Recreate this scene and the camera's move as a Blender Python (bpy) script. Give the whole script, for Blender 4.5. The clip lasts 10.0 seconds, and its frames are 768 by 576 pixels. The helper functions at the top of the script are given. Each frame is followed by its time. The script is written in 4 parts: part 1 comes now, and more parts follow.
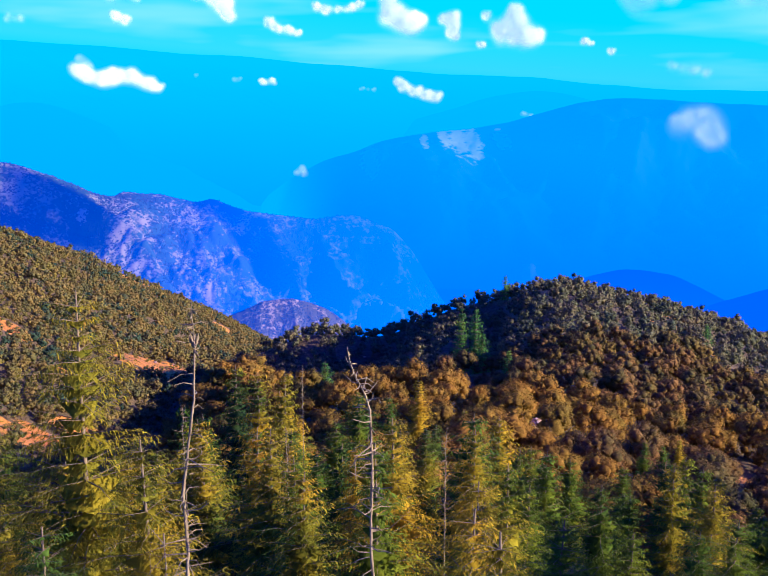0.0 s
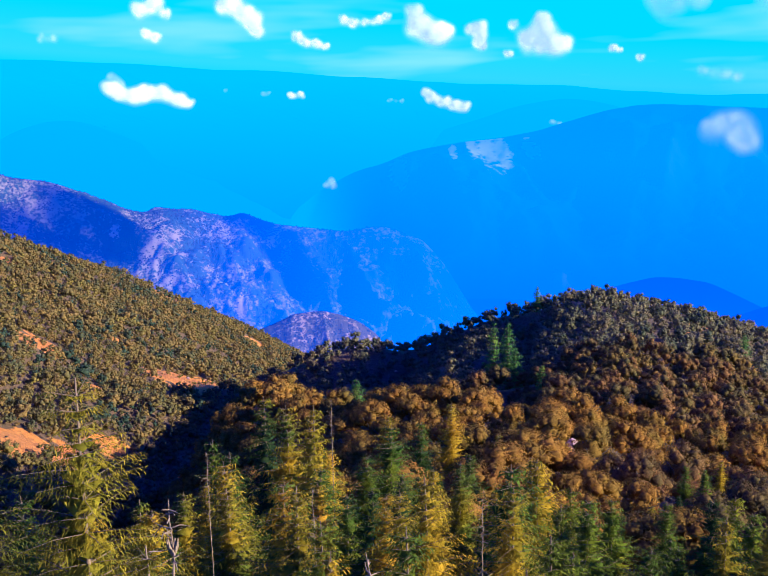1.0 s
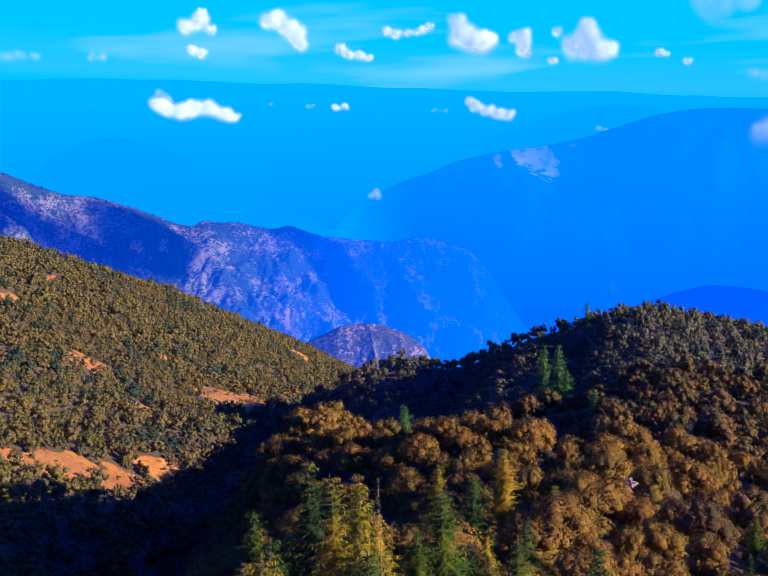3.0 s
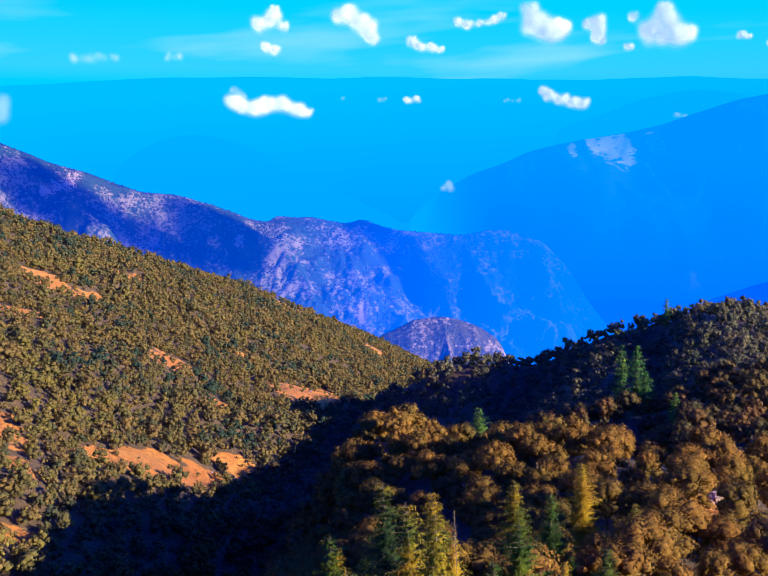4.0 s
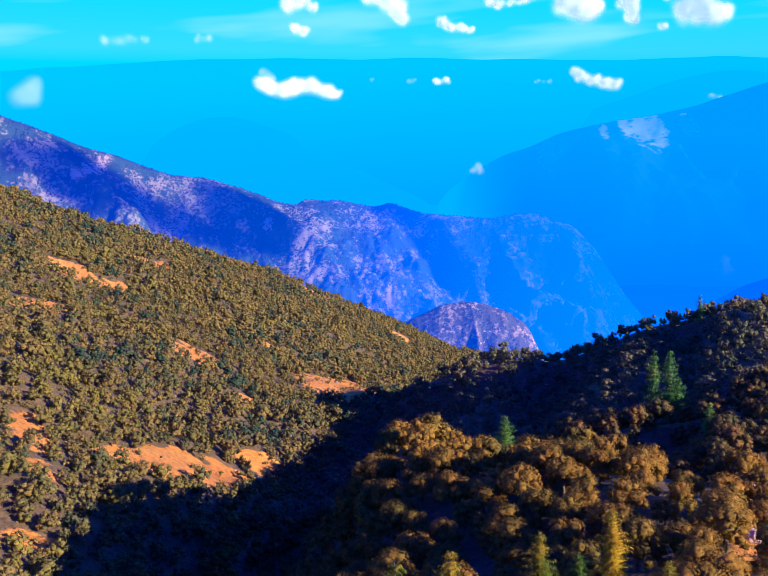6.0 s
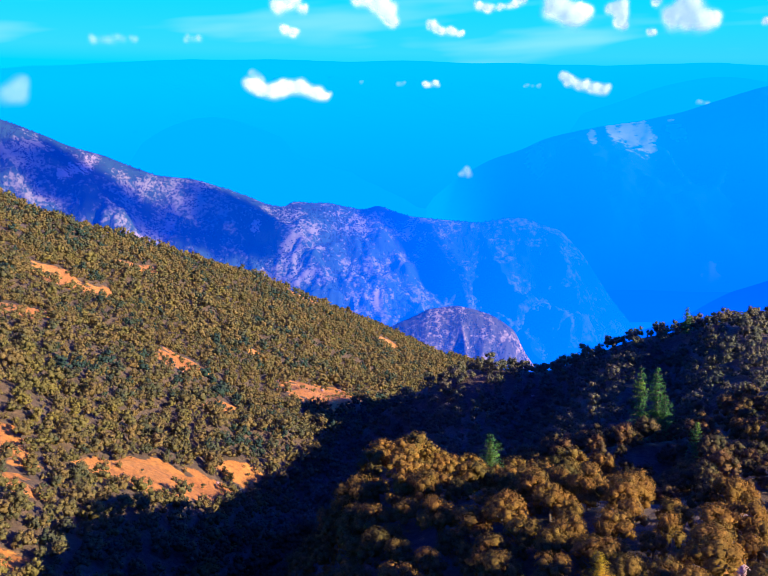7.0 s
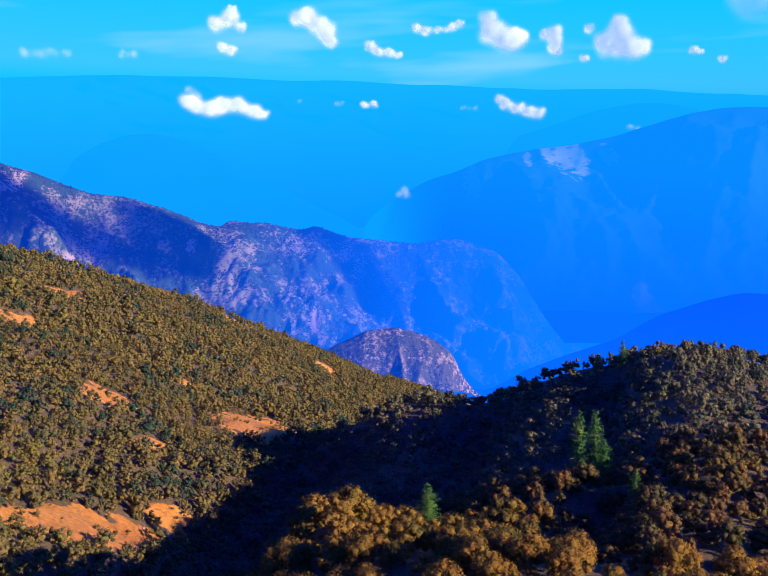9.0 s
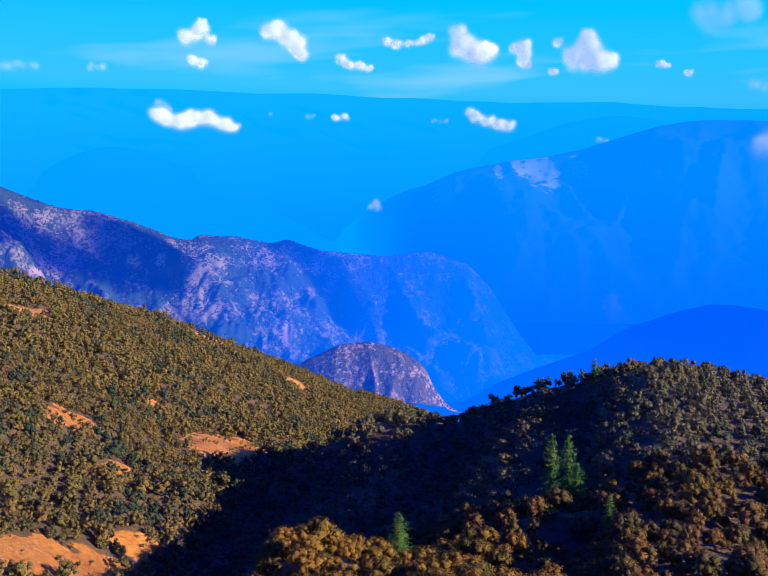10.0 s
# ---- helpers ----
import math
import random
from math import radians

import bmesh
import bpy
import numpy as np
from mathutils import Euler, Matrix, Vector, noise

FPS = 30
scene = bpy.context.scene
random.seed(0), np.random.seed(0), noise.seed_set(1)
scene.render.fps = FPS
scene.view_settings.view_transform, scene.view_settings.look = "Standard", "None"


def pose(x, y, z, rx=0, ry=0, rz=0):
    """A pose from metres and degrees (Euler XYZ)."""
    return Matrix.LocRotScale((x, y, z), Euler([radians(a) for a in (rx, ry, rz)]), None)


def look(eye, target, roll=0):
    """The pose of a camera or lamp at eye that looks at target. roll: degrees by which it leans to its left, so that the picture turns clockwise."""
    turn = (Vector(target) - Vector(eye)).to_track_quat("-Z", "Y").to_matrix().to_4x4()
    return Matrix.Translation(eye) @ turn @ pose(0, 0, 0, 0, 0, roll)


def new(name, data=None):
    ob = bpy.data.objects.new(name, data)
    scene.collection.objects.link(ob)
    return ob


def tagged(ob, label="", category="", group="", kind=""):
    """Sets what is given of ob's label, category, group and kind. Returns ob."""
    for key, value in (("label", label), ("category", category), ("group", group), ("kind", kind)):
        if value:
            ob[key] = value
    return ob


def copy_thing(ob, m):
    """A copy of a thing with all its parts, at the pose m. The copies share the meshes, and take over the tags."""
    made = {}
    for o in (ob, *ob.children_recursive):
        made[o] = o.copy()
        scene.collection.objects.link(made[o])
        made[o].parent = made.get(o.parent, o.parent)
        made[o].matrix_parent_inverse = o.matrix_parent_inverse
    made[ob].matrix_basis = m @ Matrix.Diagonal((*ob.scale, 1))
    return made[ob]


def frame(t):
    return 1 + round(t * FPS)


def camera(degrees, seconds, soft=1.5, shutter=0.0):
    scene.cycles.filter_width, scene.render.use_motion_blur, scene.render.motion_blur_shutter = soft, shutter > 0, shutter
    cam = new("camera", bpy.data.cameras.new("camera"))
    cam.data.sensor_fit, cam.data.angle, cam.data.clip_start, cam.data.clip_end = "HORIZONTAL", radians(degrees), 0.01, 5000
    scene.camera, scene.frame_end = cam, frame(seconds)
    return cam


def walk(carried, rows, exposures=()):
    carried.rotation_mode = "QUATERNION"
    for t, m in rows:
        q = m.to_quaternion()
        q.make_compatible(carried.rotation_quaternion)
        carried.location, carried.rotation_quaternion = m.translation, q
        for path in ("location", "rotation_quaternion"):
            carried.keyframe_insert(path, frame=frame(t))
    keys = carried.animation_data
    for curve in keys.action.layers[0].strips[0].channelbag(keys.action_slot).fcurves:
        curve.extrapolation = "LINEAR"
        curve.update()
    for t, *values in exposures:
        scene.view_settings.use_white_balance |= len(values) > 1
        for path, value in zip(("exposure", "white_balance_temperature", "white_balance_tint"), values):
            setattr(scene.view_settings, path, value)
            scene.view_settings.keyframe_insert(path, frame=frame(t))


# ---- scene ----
cam = camera(47.7, 10.0, soft=1.05)
PATH = [
    (0, (-0.226, 0.539, 101.292), (-0.225, 2.495, 100.873), -0.0),
    (0.5, (-0.184, 1.13, 101.67), (-0.243, 3.088, 101.266), -1.1),
    (1, (-0.194, 2.134, 102.051), (-0.263, 4.094, 101.657), -1.2),
    (1.5, (-0.27, 3.781, 102.347), (-0.306, 5.748, 101.985), -0.9),
    (2, (-0.376, 4.84, 102.764), (-0.408, 6.809, 102.414), -1.0),
    (2.5, (-0.438, 5.544, 103.347), (-0.517, 7.508, 102.978), -1.4),
    (3, (-0.389, 5.613, 104.3), (-0.563, 7.571, 103.931), -2.4),
    (4.5, (-0.474, 7.281, 106.815), (-0.867, 9.201, 106.416), -4.2),
    (5, (-0.405, 8.608, 107.552), (-0.82, 10.518, 107.127), -4.5),
    (6.5, (-0.215, 13.345, 110.489), (-0.611, 15.262, 110.078), -3.5),
    (7, (-0.273, 14.744, 111.431), (-0.652, 16.664, 111.019), -3.2),
    (7.5, (-0.297, 16.292, 112.294), (-0.636, 18.224, 111.902), -2.9),
    (8, (-0.341, 17.702, 113.097), (-0.637, 19.643, 112.721), -2.6),
    (8.5, (-0.36, 19.296, 114.098), (-0.618, 21.243, 113.722), -2.3),
    (9, (-0.529, 21.177, 114.999), (-0.766, 23.127, 114.622), -2.2),
    (9.5, (-0.54, 23.177, 115.949), (-0.753, 25.13, 115.576), -2.1),
    (10, (-0.215, 24.819, 116.627), (-0.388, 26.78, 116.275), -2.2),
]
# the clip's camera brightens and darkens its picture on the way
EXPOSURES = [(0.0, 1.36, 6150, 10), (1.5, 1.27, 6000, 10), (2.0, 1.12, 5950, 10), (2.5, 1.0, 5950, 10), (3.0, 0.98, 6000, 10), (4.5, 1.28, 6250, 10), (6.5, 1.34, 6200, 10), (7.5, 1.22, 6350, 10), (8.0, 1.07, 6550, 10), (9.0, 1.0, 6600, 10), (10.0, 0.94, 6500, 10)]
walk(cam, [(t, look(eye, target, roll)) for t, eye, target, roll in PATH], EXPOSURES)
# ---------------------------------------------------------------- light
SUN_EL, SUN_AZ = 17.5, 107.0          # degrees above the horizon, degrees clockwise from +y
sun_way = Vector((math.sin(radians(SUN_AZ)) * math.cos(radians(SUN_EL)), math.cos(radians(SUN_AZ)) * math.cos(radians(SUN_EL)), math.sin(radians(SUN_EL))))
lamp = bpy.data.lights.new("sun", "SUN")
lamp.energy, lamp.angle, lamp.color = 5.0, radians(0.6), (1.0, 0.84, 0.64)
sun = new("sun", lamp)
sun.matrix_world = look(sun_way * 500, (0, 0, 0))

world = bpy.data.worlds.new("sky")
scene.world = world
world.use_nodes = True


def build_sky(tree):
    n, l = tree.nodes, tree.links
    n.clear()
    out, bg = n.new("ShaderNodeOutputWorld"), n.new("ShaderNodeBackground")
    coord, sep = n.new("ShaderNodeTexCoord"), n.new("ShaderNodeSeparateXYZ")
    l.new(coord.outputs["Generated"], sep.inputs[0])
    sky = n.new("ShaderNodeTexSky")
    sky.sky_type, sky.sun_disc = "NISHITA", False
    sky.sun_elevation, sky.sun_rotation = radians(SUN_EL), radians(SUN_AZ)
    sky.altitude, sky.air_density, sky.dust_density, sky.ozone_density = 1500, 1.0, 0.3, 3.0
    dim = n.new("ShaderNodeMix")
    dim.data_type, dim.blend_type = "RGBA", "MULTIPLY"
    dim.inputs["Factor"].default_value = 1.0
    l.new(sky.outputs[0], dim.inputs["A"])
    dim.inputs["B"].default_value = (0.006, 0.035, 0.36, 1)
    # the blue air towards and below the horizon
    rng = n.new("ShaderNodeMapRange")
    rng.inputs["From Min"].default_value, rng.inputs["From Max"].default_value = -0.4, 0.2
    l.new(sep.outputs["Z"], rng.inputs["Value"])
    ramp = n.new("ShaderNodeValToRGB")
    l.new(rng.outputs[0], ramp.inputs[0])
    stops = [(0.0, (0.0, 0.03, 0.55)), (0.22, (0.0, 0.08, 0.86)), (0.40, (0.0, 0.17, 0.98)), (0.55, (0.0, 0.27, 1.0)), (0.67, (0.0, 0.37, 1.0)),
             (0.76, (0.0, 0.42, 0.98)), (0.88, (0.0, 0.43, 0.90)), (1.0, (0.0, 0.37, 0.74))]
    e = ramp.color_ramp.elements
    e[0].position, e[0].color = stops[0][0], (*stops[0][1], 1)
    e[1].position, e[1].color = stops[-1][0], (*stops[-1][1], 1)
    for p, c in stops[1:-1]:
        q = e.new(p)
        q.color = (*c, 1)
    # pale streaks of high vapour, long and level
    stretch = n.new("ShaderNodeMapping")
    stretch.inputs["Scale"].default_value = (2.2, 2.2, 15.0)
    l.new(coord.outputs["Generated"], stretch.inputs[0])
    streak = n.new("ShaderNodeTexNoise")
    streak.inputs["Scale"].default_value, streak.inputs["Detail"].default_value = 1.6, 3.0
    l.new(stretch.outputs[0], streak.inputs["Vector"])
    pick = n.new("ShaderNodeMapRange")
    pick.interpolation_type = "SMOOTHSTEP"
    pick.inputs["From Min"].default_value, pick.inputs["From Max"].default_value = 0.46, 0.72
    pick.inputs["To Max"].default_value = 0.42
    l.new(streak.outputs[0], pick.inputs["Value"])
    band = n.new("ShaderNodeValToRGB")
    l.new(rng.outputs[0], band.inputs[0])
    b = band.color_ramp.elements
    b[0].position, b[0].color = 0.66, (0, 0, 0, 1)
    b[1].position, b[1].color = 0.95, (0.1, 0.1, 0.1, 1)
    q = b.new(0.76)
    q.color = (1, 1, 1, 1)
    q = b.new(0.84)
    q.color = (0.8, 0.8, 0.8, 1)
    lean, bank = n.new("ShaderNodeMath"), n.new("ShaderNodeValToRGB")
    lean.operation = "MULTIPLY_ADD"
    l.new(sep.outputs["X"], lean.inputs[0])
    lean.inputs[1].default_value = 0.077
    l.new(sep.outputs["Z"], lean.inputs[2])
    l.new(lean.outputs[0], bank.inputs[0])
    b = bank.color_ramp.elements
    b[0].position, b[0].color = 0.02, (0, 0, 0, 1)
    b[1].position, b[1].color = 0.135, (0, 0, 0, 1)
    q = b.new(0.042)
    q.color = (0.09, 0.09, 0.09, 1)
    q = b.new(0.075)
    q.color = (0.05, 0.05, 0.05, 1)
    both = n.new("ShaderNodeMath")
    both.operation = "MULTIPLY"
    l.new(pick.outputs[0], both.inputs[0])
    l.new(band.outputs[0], both.inputs[1])
    veil = n.new("ShaderNodeMix")
    veil.data_type = "RGBA"
    thick = n.new("ShaderNodeMath")
    thick.operation = "MAXIMUM"
    l.new(both.outputs[0], thick.inputs[0])
    l.new(bank.outputs[0], thick.inputs[1])
    l.new(thick.outputs[0], veil.inputs["Factor"])
    l.new(ramp.outputs[0], veil.inputs["A"])
    veil.inputs["B"].default_value = (0.36, 0.62, 0.95, 1)
    high = n.new("ShaderNodeMapRange")
    high.inputs["From Min"].default_value, high.inputs["From Max"].default_value = 0.17, 0.4
    l.new(sep.outputs["Z"], high.inputs["Value"])
    mix = n.new("ShaderNodeMix")
    mix.data_type = "RGBA"
    l.new(high.outputs[0], mix.inputs["Factor"])
    l.new(veil.outputs["Result"], mix.inputs["A"])
    l.new(dim.outputs["Result"], mix.inputs["B"])
    l.new(mix.outputs["Result"], bg.inputs["Color"])
    bg.inputs["Strength"].default_value = 0.66
    l.new(bg.outputs[0], out.inputs["Surface"])


build_sky(world.node_tree)


# ---------------------------------------------------------------- materials
def material(name):
    m = bpy.data.materials.new(name)
    m.use_nodes = True
    n = m.node_tree.nodes
    n.clear()
    return m, n, m.node_tree.links, n.new("ShaderNodeOutputMaterial")


def ramp_node(n, stops):
    r = n.new("ShaderNodeValToRGB")
    e = r.color_ramp.elements
    e[0].position, e[0].color = stops[0][0], (*stops[0][1], 1)
    e[1].position, e[1].color = stops[-1][0], (*stops[-1][1], 1)
    for p, c in stops[1:-1]:
        q = e.new(p)
        q.color = (*c, 1)
    return r


def noise_node(n, l, vector, scale, detail=4.0, rough=0.55):
    t = n.new("ShaderNodeTexNoise")
    t.inputs["Scale"].default_value, t.inputs["Detail"].default_value, t.inputs["Roughness"].default_value = scale, detail, rough
    l.new(vector, t.inputs["Vector"])
    return t


def mix_colour(n, l, factor, a, b, blend="MIX"):
    m = n.new("ShaderNodeMix")
    m.data_type, m.blend_type = "RGBA", blend
    for value, socket in ((factor, m.inputs["Factor"]), (a, m.inputs["A"]), (b, m.inputs["B"])):
        if isinstance(value, (int, float)):
            socket.default_value = value
        elif isinstance(value, tuple):
            socket.default_value = (*value, 1)
        else:
            l.new(value, socket)
    return m.outputs["Result"]


def leaf_material(name, stops, patch_scale, see_through=0.3, vary=(0.86, 1.12)):
    """Leaves: hue by stands of trees and by tree, brightness by single leaf, a little light through the blade."""
    m, n, l, out = material(name)
    geo, info = n.new("ShaderNodeNewGeometry"), n.new("ShaderNodeObjectInfo")
    stand = noise_node(n, l, geo.outputs["Position"], patch_scale, 3.0, 0.7)
    tone = n.new("ShaderNodeMath")
    tone.operation = "MULTIPLY_ADD"
    l.new(info.outputs["Random"], tone.inputs[0])
    tone.inputs[1].default_value = 0.30
    spread = n.new("ShaderNodeMapRange")
    spread.inputs["From Min"].default_value, spread.inputs["From Max"].default_value = 0.3, 0.72
    spread.inputs["To Min"].default_value, spread.inputs["To Max"].default_value = -0.12, 0.85
    l.new(stand.outputs[0], spread.inputs["Value"])
    own, shift = n.new("ShaderNodeAttribute"), n.new("ShaderNodeMath")
    own.attribute_name, shift.operation = "tone", "ADD"
    l.new(own.outputs["Fac"], shift.inputs[0])
    l.new(spread.outputs[0], shift.inputs[1])
    l.new(shift.outputs[0], tone.inputs[2])
    r = ramp_node(n, stops)
    l.new(tone.outputs[0], r.inputs[0])
    single = n.new("ShaderNodeMapRange")
    single.inputs["To Min"].default_value, single.inputs["To Max"].default_value = vary
    l.new(geo.outputs["Random Per Island"], single.inputs["Value"])
    grain = noise_node(n, l, geo.outputs["Position"], 3.2, 3.0, 0.7)
    tuft, both = n.new("ShaderNodeMapRange"), n.new("ShaderNodeMath")
    tuft.inputs["From Min"].default_value, tuft.inputs["From Max"].default_value = 0.32, 0.68
    tuft.inputs["To Min"].default_value, tuft.inputs["To Max"].default_value = 0.62, 1.34
    l.new(grain.outputs[0], tuft.inputs["Value"])
    both.operation = "MULTIPLY"
    l.new(tuft.outputs[0], both.inputs[0])
    l.new(single.outputs[0], both.inputs[1])
    value = n.new("ShaderNodeVectorMath")
    value.operation = "SCALE"
    l.new(r.outputs[0], value.inputs[0])
    l.new(both.outputs[0], value.inputs["Scale"])
    d, t, s = n.new("ShaderNodeBsdfDiffuse"), n.new("ShaderNodeBsdfTranslucent"), n.new("ShaderNodeMixShader")
    l.new(value.outputs[0], d.inputs["Color"])
    l.new(value.outputs[0], t.inputs["Color"])
    s.inputs[0].default_value = see_through
    l.new(d.outputs[0], s.inputs[1])
    l.new(t.outputs[0], s.inputs[2])
    l.new(s.outputs[0], out.inputs["Surface"])
    return m


def bark_material(name, dark, pale, scale=6.0):
    m, n, l, out = material(name)
    coord, p = n.new("ShaderNodeTexCoord"), n.new("ShaderNodeBsdfPrincipled")
    stretch = n.new("ShaderNodeMapping")
    stretch.inputs["Scale"].default_value = (1, 1, 0.18)
    l.new(coord.outputs["Object"], stretch.inputs[0])
    t = noise_node(n, l, stretch.outputs[0], scale, 6.0, 0.7)
    r = ramp_node(n, [(0.3, dark), (0.7, pale)])
    l.new(t.outputs[0], r.inputs[0])
    l.new(r.outputs[0], p.inputs["Base Color"])
    p.inputs["Roughness"].default_value = 0.9
    b = n.new("ShaderNodeBump")
    b.inputs["Strength"].default_value, b.inputs["Distance"].default_value = 0.6, 0.03
    l.new(t.outputs[0], b.inputs["Height"])
    l.new(b.outputs[0], p.inputs["Normal"])
    l.new(p.outputs[0], out.inputs["Surface"])
    return m


def soil_material():
    """Bare red earth with gravel, darker litter and dry grass."""
    m, n, l, out = material("red_soil")
    geo, p = n.new("ShaderNodeNewGeometry"), n.new("ShaderNodeBsdfPrincipled")
    big = noise_node(n, l, geo.outputs["Position"], 0.05, 5.0, 0.6)
    small = noise_node(n, l, geo.outputs["Position"], 0.7, 6.0, 0.7)
    a = ramp_node(n, [(0.3, (0.38, 0.130, 0.018)), (0.55, (0.51, 0.200, 0.028)), (0.75, (0.54, 0.275, 0.055))])
    l.new(big.outputs[0], a.inputs[0])
    b = ramp_node(n, [(0.3, (0.42, 0.38, 0.34)), (0.45, (0.85, 0.82, 0.80)), (0.55, (1.05, 1.0, 1.0)), (0.72, (1.3, 1.25, 1.15))])
    l.new(small.outputs[0], b.inputs[0])
    bare_part = n.new("ShaderNodeAttribute")
    bare_part.attribute_name = "open"
    edge = n.new("ShaderNodeMath")
    edge.operation = "MULTIPLY_ADD"
    l.new(small.outputs[0], edge.inputs[0])
    edge.inputs[1].default_value = 0.9
    l.new(bare_part.outputs["Fac"], edge.inputs[2])
    cut = n.new("ShaderNodeMapRange")
    cut.inputs["From Min"].default_value, cut.inputs["From Max"].default_value = 0.75, 1.0
    l.new(edge.outputs[0], cut.inputs["Value"])
    litter = ramp_node(n, [(0.35, (0.055, 0.036, 0.016)), (0.7, (0.17, 0.10, 0.042))])
    l.new(small.outputs[0], litter.inputs[0])
    earth = mix_colour(n, l, 1.0, a.outputs[0], b.outputs[0], "MULTIPLY")
    l.new(mix_colour(n, l, cut.outputs[0], litter.outputs[0], earth), p.inputs["Base Color"])
    p.inputs["Roughness"].default_value = 0.95
    bump = n.new("ShaderNodeBump")
    bump.inputs["Strength"].default_value, bump.inputs["Distance"].default_value = 0.9, 1.0
    l.new(small.outputs[0], bump.inputs["Height"])
    l.new(bump.outputs[0], p.inputs["Normal"])
    l.new(p.outputs[0], out.inputs["Surface"])
    return m


def rock_material(name, dark, pale, scale):
    m, n, l, out = material(name)
    geo, p = n.new("ShaderNodeNewGeometry"), n.new("ShaderNodeBsdfPrincipled")
    t = noise_node(n, l, geo.outputs["Position"], scale, 8.0, 0.65)
    r = ramp_node(n, [(0.3, dark), (0.7, pale)])
    l.new(t.outputs[0], r.inputs[0])
    l.new(r.outputs[0], p.inputs["Base Color"])
    p.inputs["Roughness"].default_value = 0.9
    bump = n.new("ShaderNodeBump")
    bump.inputs["Strength"].default_value, bump.inputs["Distance"].default_value = 0.7, 0.3
    l.new(t.outputs[0], bump.inputs["Height"])
    l.new(bump.outputs[0], p.inputs["Normal"])
    l.new(p.outputs[0], out.inputs["Surface"])
    return m


def distance_material(name, wood, bare, haze_glow, share, bare_level, speck, scars=(), thicken=None, clump=0.9, earth=None):
    """A far backdrop: woods and bare ground, with kilometres of blue haze painted on as emission (share: the haze's
    part at its foot and at its crest, by height).
    """
    m, n, l, out = material(name)
    geo = n.new("ShaderNodeNewGeometry")
    big = noise_node(n, l, geo.outputs["Position"], speck * 0.10, 5.0, 0.65)
    fine = noise_node(n, l, geo.outputs["Position"], speck, 3.0, 0.6)
    total = n.new("ShaderNodeMath")
    total.operation = "MULTIPLY_ADD"
    l.new(big.outputs[0], total.inputs[0])
    total.inputs[1].default_value = clump
    l.new(fine.outputs[0], total.inputs[2])
    pick = n.new("ShaderNodeMapRange")
    pick.inputs["From Min"].default_value, pick.inputs["From Max"].default_value = bare_level - 0.10, bare_level + 0.10
    l.new(total.outputs[0], pick.inputs["Value"])
    base = mix_colour(n, l, pick.outputs[0], wood, bare)
    for place, radius in scars:
        away, flat, off = n.new("ShaderNodeVectorMath"), n.new("ShaderNodeVectorMath"), n.new("ShaderNodeVectorMath")
        away.operation, flat.operation, off.operation = "SUBTRACT", "MULTIPLY", "LENGTH"
        l.new(geo.outputs["Position"], away.inputs[0])
        away.inputs[1].default_value = place
        l.new(away.outputs[0], flat.inputs[0])
        flat.inputs[1].default_value = (1.0, 0.03, 0.65)
        l.new(flat.outputs[0], off.inputs[0])
        ragged = n.new("ShaderNodeMath")
        ragged.operation = "MULTIPLY_ADD"
        l.new(fine.outputs[0], ragged.inputs[0])
        ragged.inputs[1].default_value = radius * 2.6
        l.new(off.outputs["Value"], ragged.inputs[2])
        near = n.new("ShaderNodeMapRange")
        near.inputs["From Min"].default_value, near.inputs["From Max"].default_value = radius * 2.35, radius * 2.0
        l.new(ragged.outputs[0], near.inputs["Value"])
        base = mix_colour(n, l, near.outputs[0], base, earth or bare)
    d = n.new("ShaderNodeBsdfDiffuse")
    l.new(base, d.inputs["Color"])
    # emission mixed into the surface imitates blue haze in front of it
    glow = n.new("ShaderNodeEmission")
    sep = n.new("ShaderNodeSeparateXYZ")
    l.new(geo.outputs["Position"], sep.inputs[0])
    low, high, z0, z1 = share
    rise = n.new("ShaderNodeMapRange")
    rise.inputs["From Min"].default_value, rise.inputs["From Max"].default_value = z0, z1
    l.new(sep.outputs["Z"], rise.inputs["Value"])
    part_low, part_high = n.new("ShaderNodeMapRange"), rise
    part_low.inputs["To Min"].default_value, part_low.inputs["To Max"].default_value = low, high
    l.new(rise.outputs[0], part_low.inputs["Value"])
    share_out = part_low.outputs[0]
    if thicken:                                   # the painted haze grows stronger along x
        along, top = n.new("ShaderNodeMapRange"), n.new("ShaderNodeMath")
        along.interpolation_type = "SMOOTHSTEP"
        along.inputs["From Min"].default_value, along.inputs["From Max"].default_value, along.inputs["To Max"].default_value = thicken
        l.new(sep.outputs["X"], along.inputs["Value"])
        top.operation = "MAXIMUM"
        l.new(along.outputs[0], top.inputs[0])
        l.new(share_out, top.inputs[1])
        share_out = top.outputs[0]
    tint = mix_colour(n, l, rise.outputs[0], haze_glow[0], haze_glow[1])
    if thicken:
        tint = mix_colour(n, l, along.outputs[0], tint, haze_glow[2])
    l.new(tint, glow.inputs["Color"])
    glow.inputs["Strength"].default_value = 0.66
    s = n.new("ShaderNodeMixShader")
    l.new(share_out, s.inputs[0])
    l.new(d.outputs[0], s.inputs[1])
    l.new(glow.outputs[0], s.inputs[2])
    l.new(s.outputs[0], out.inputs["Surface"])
    return m


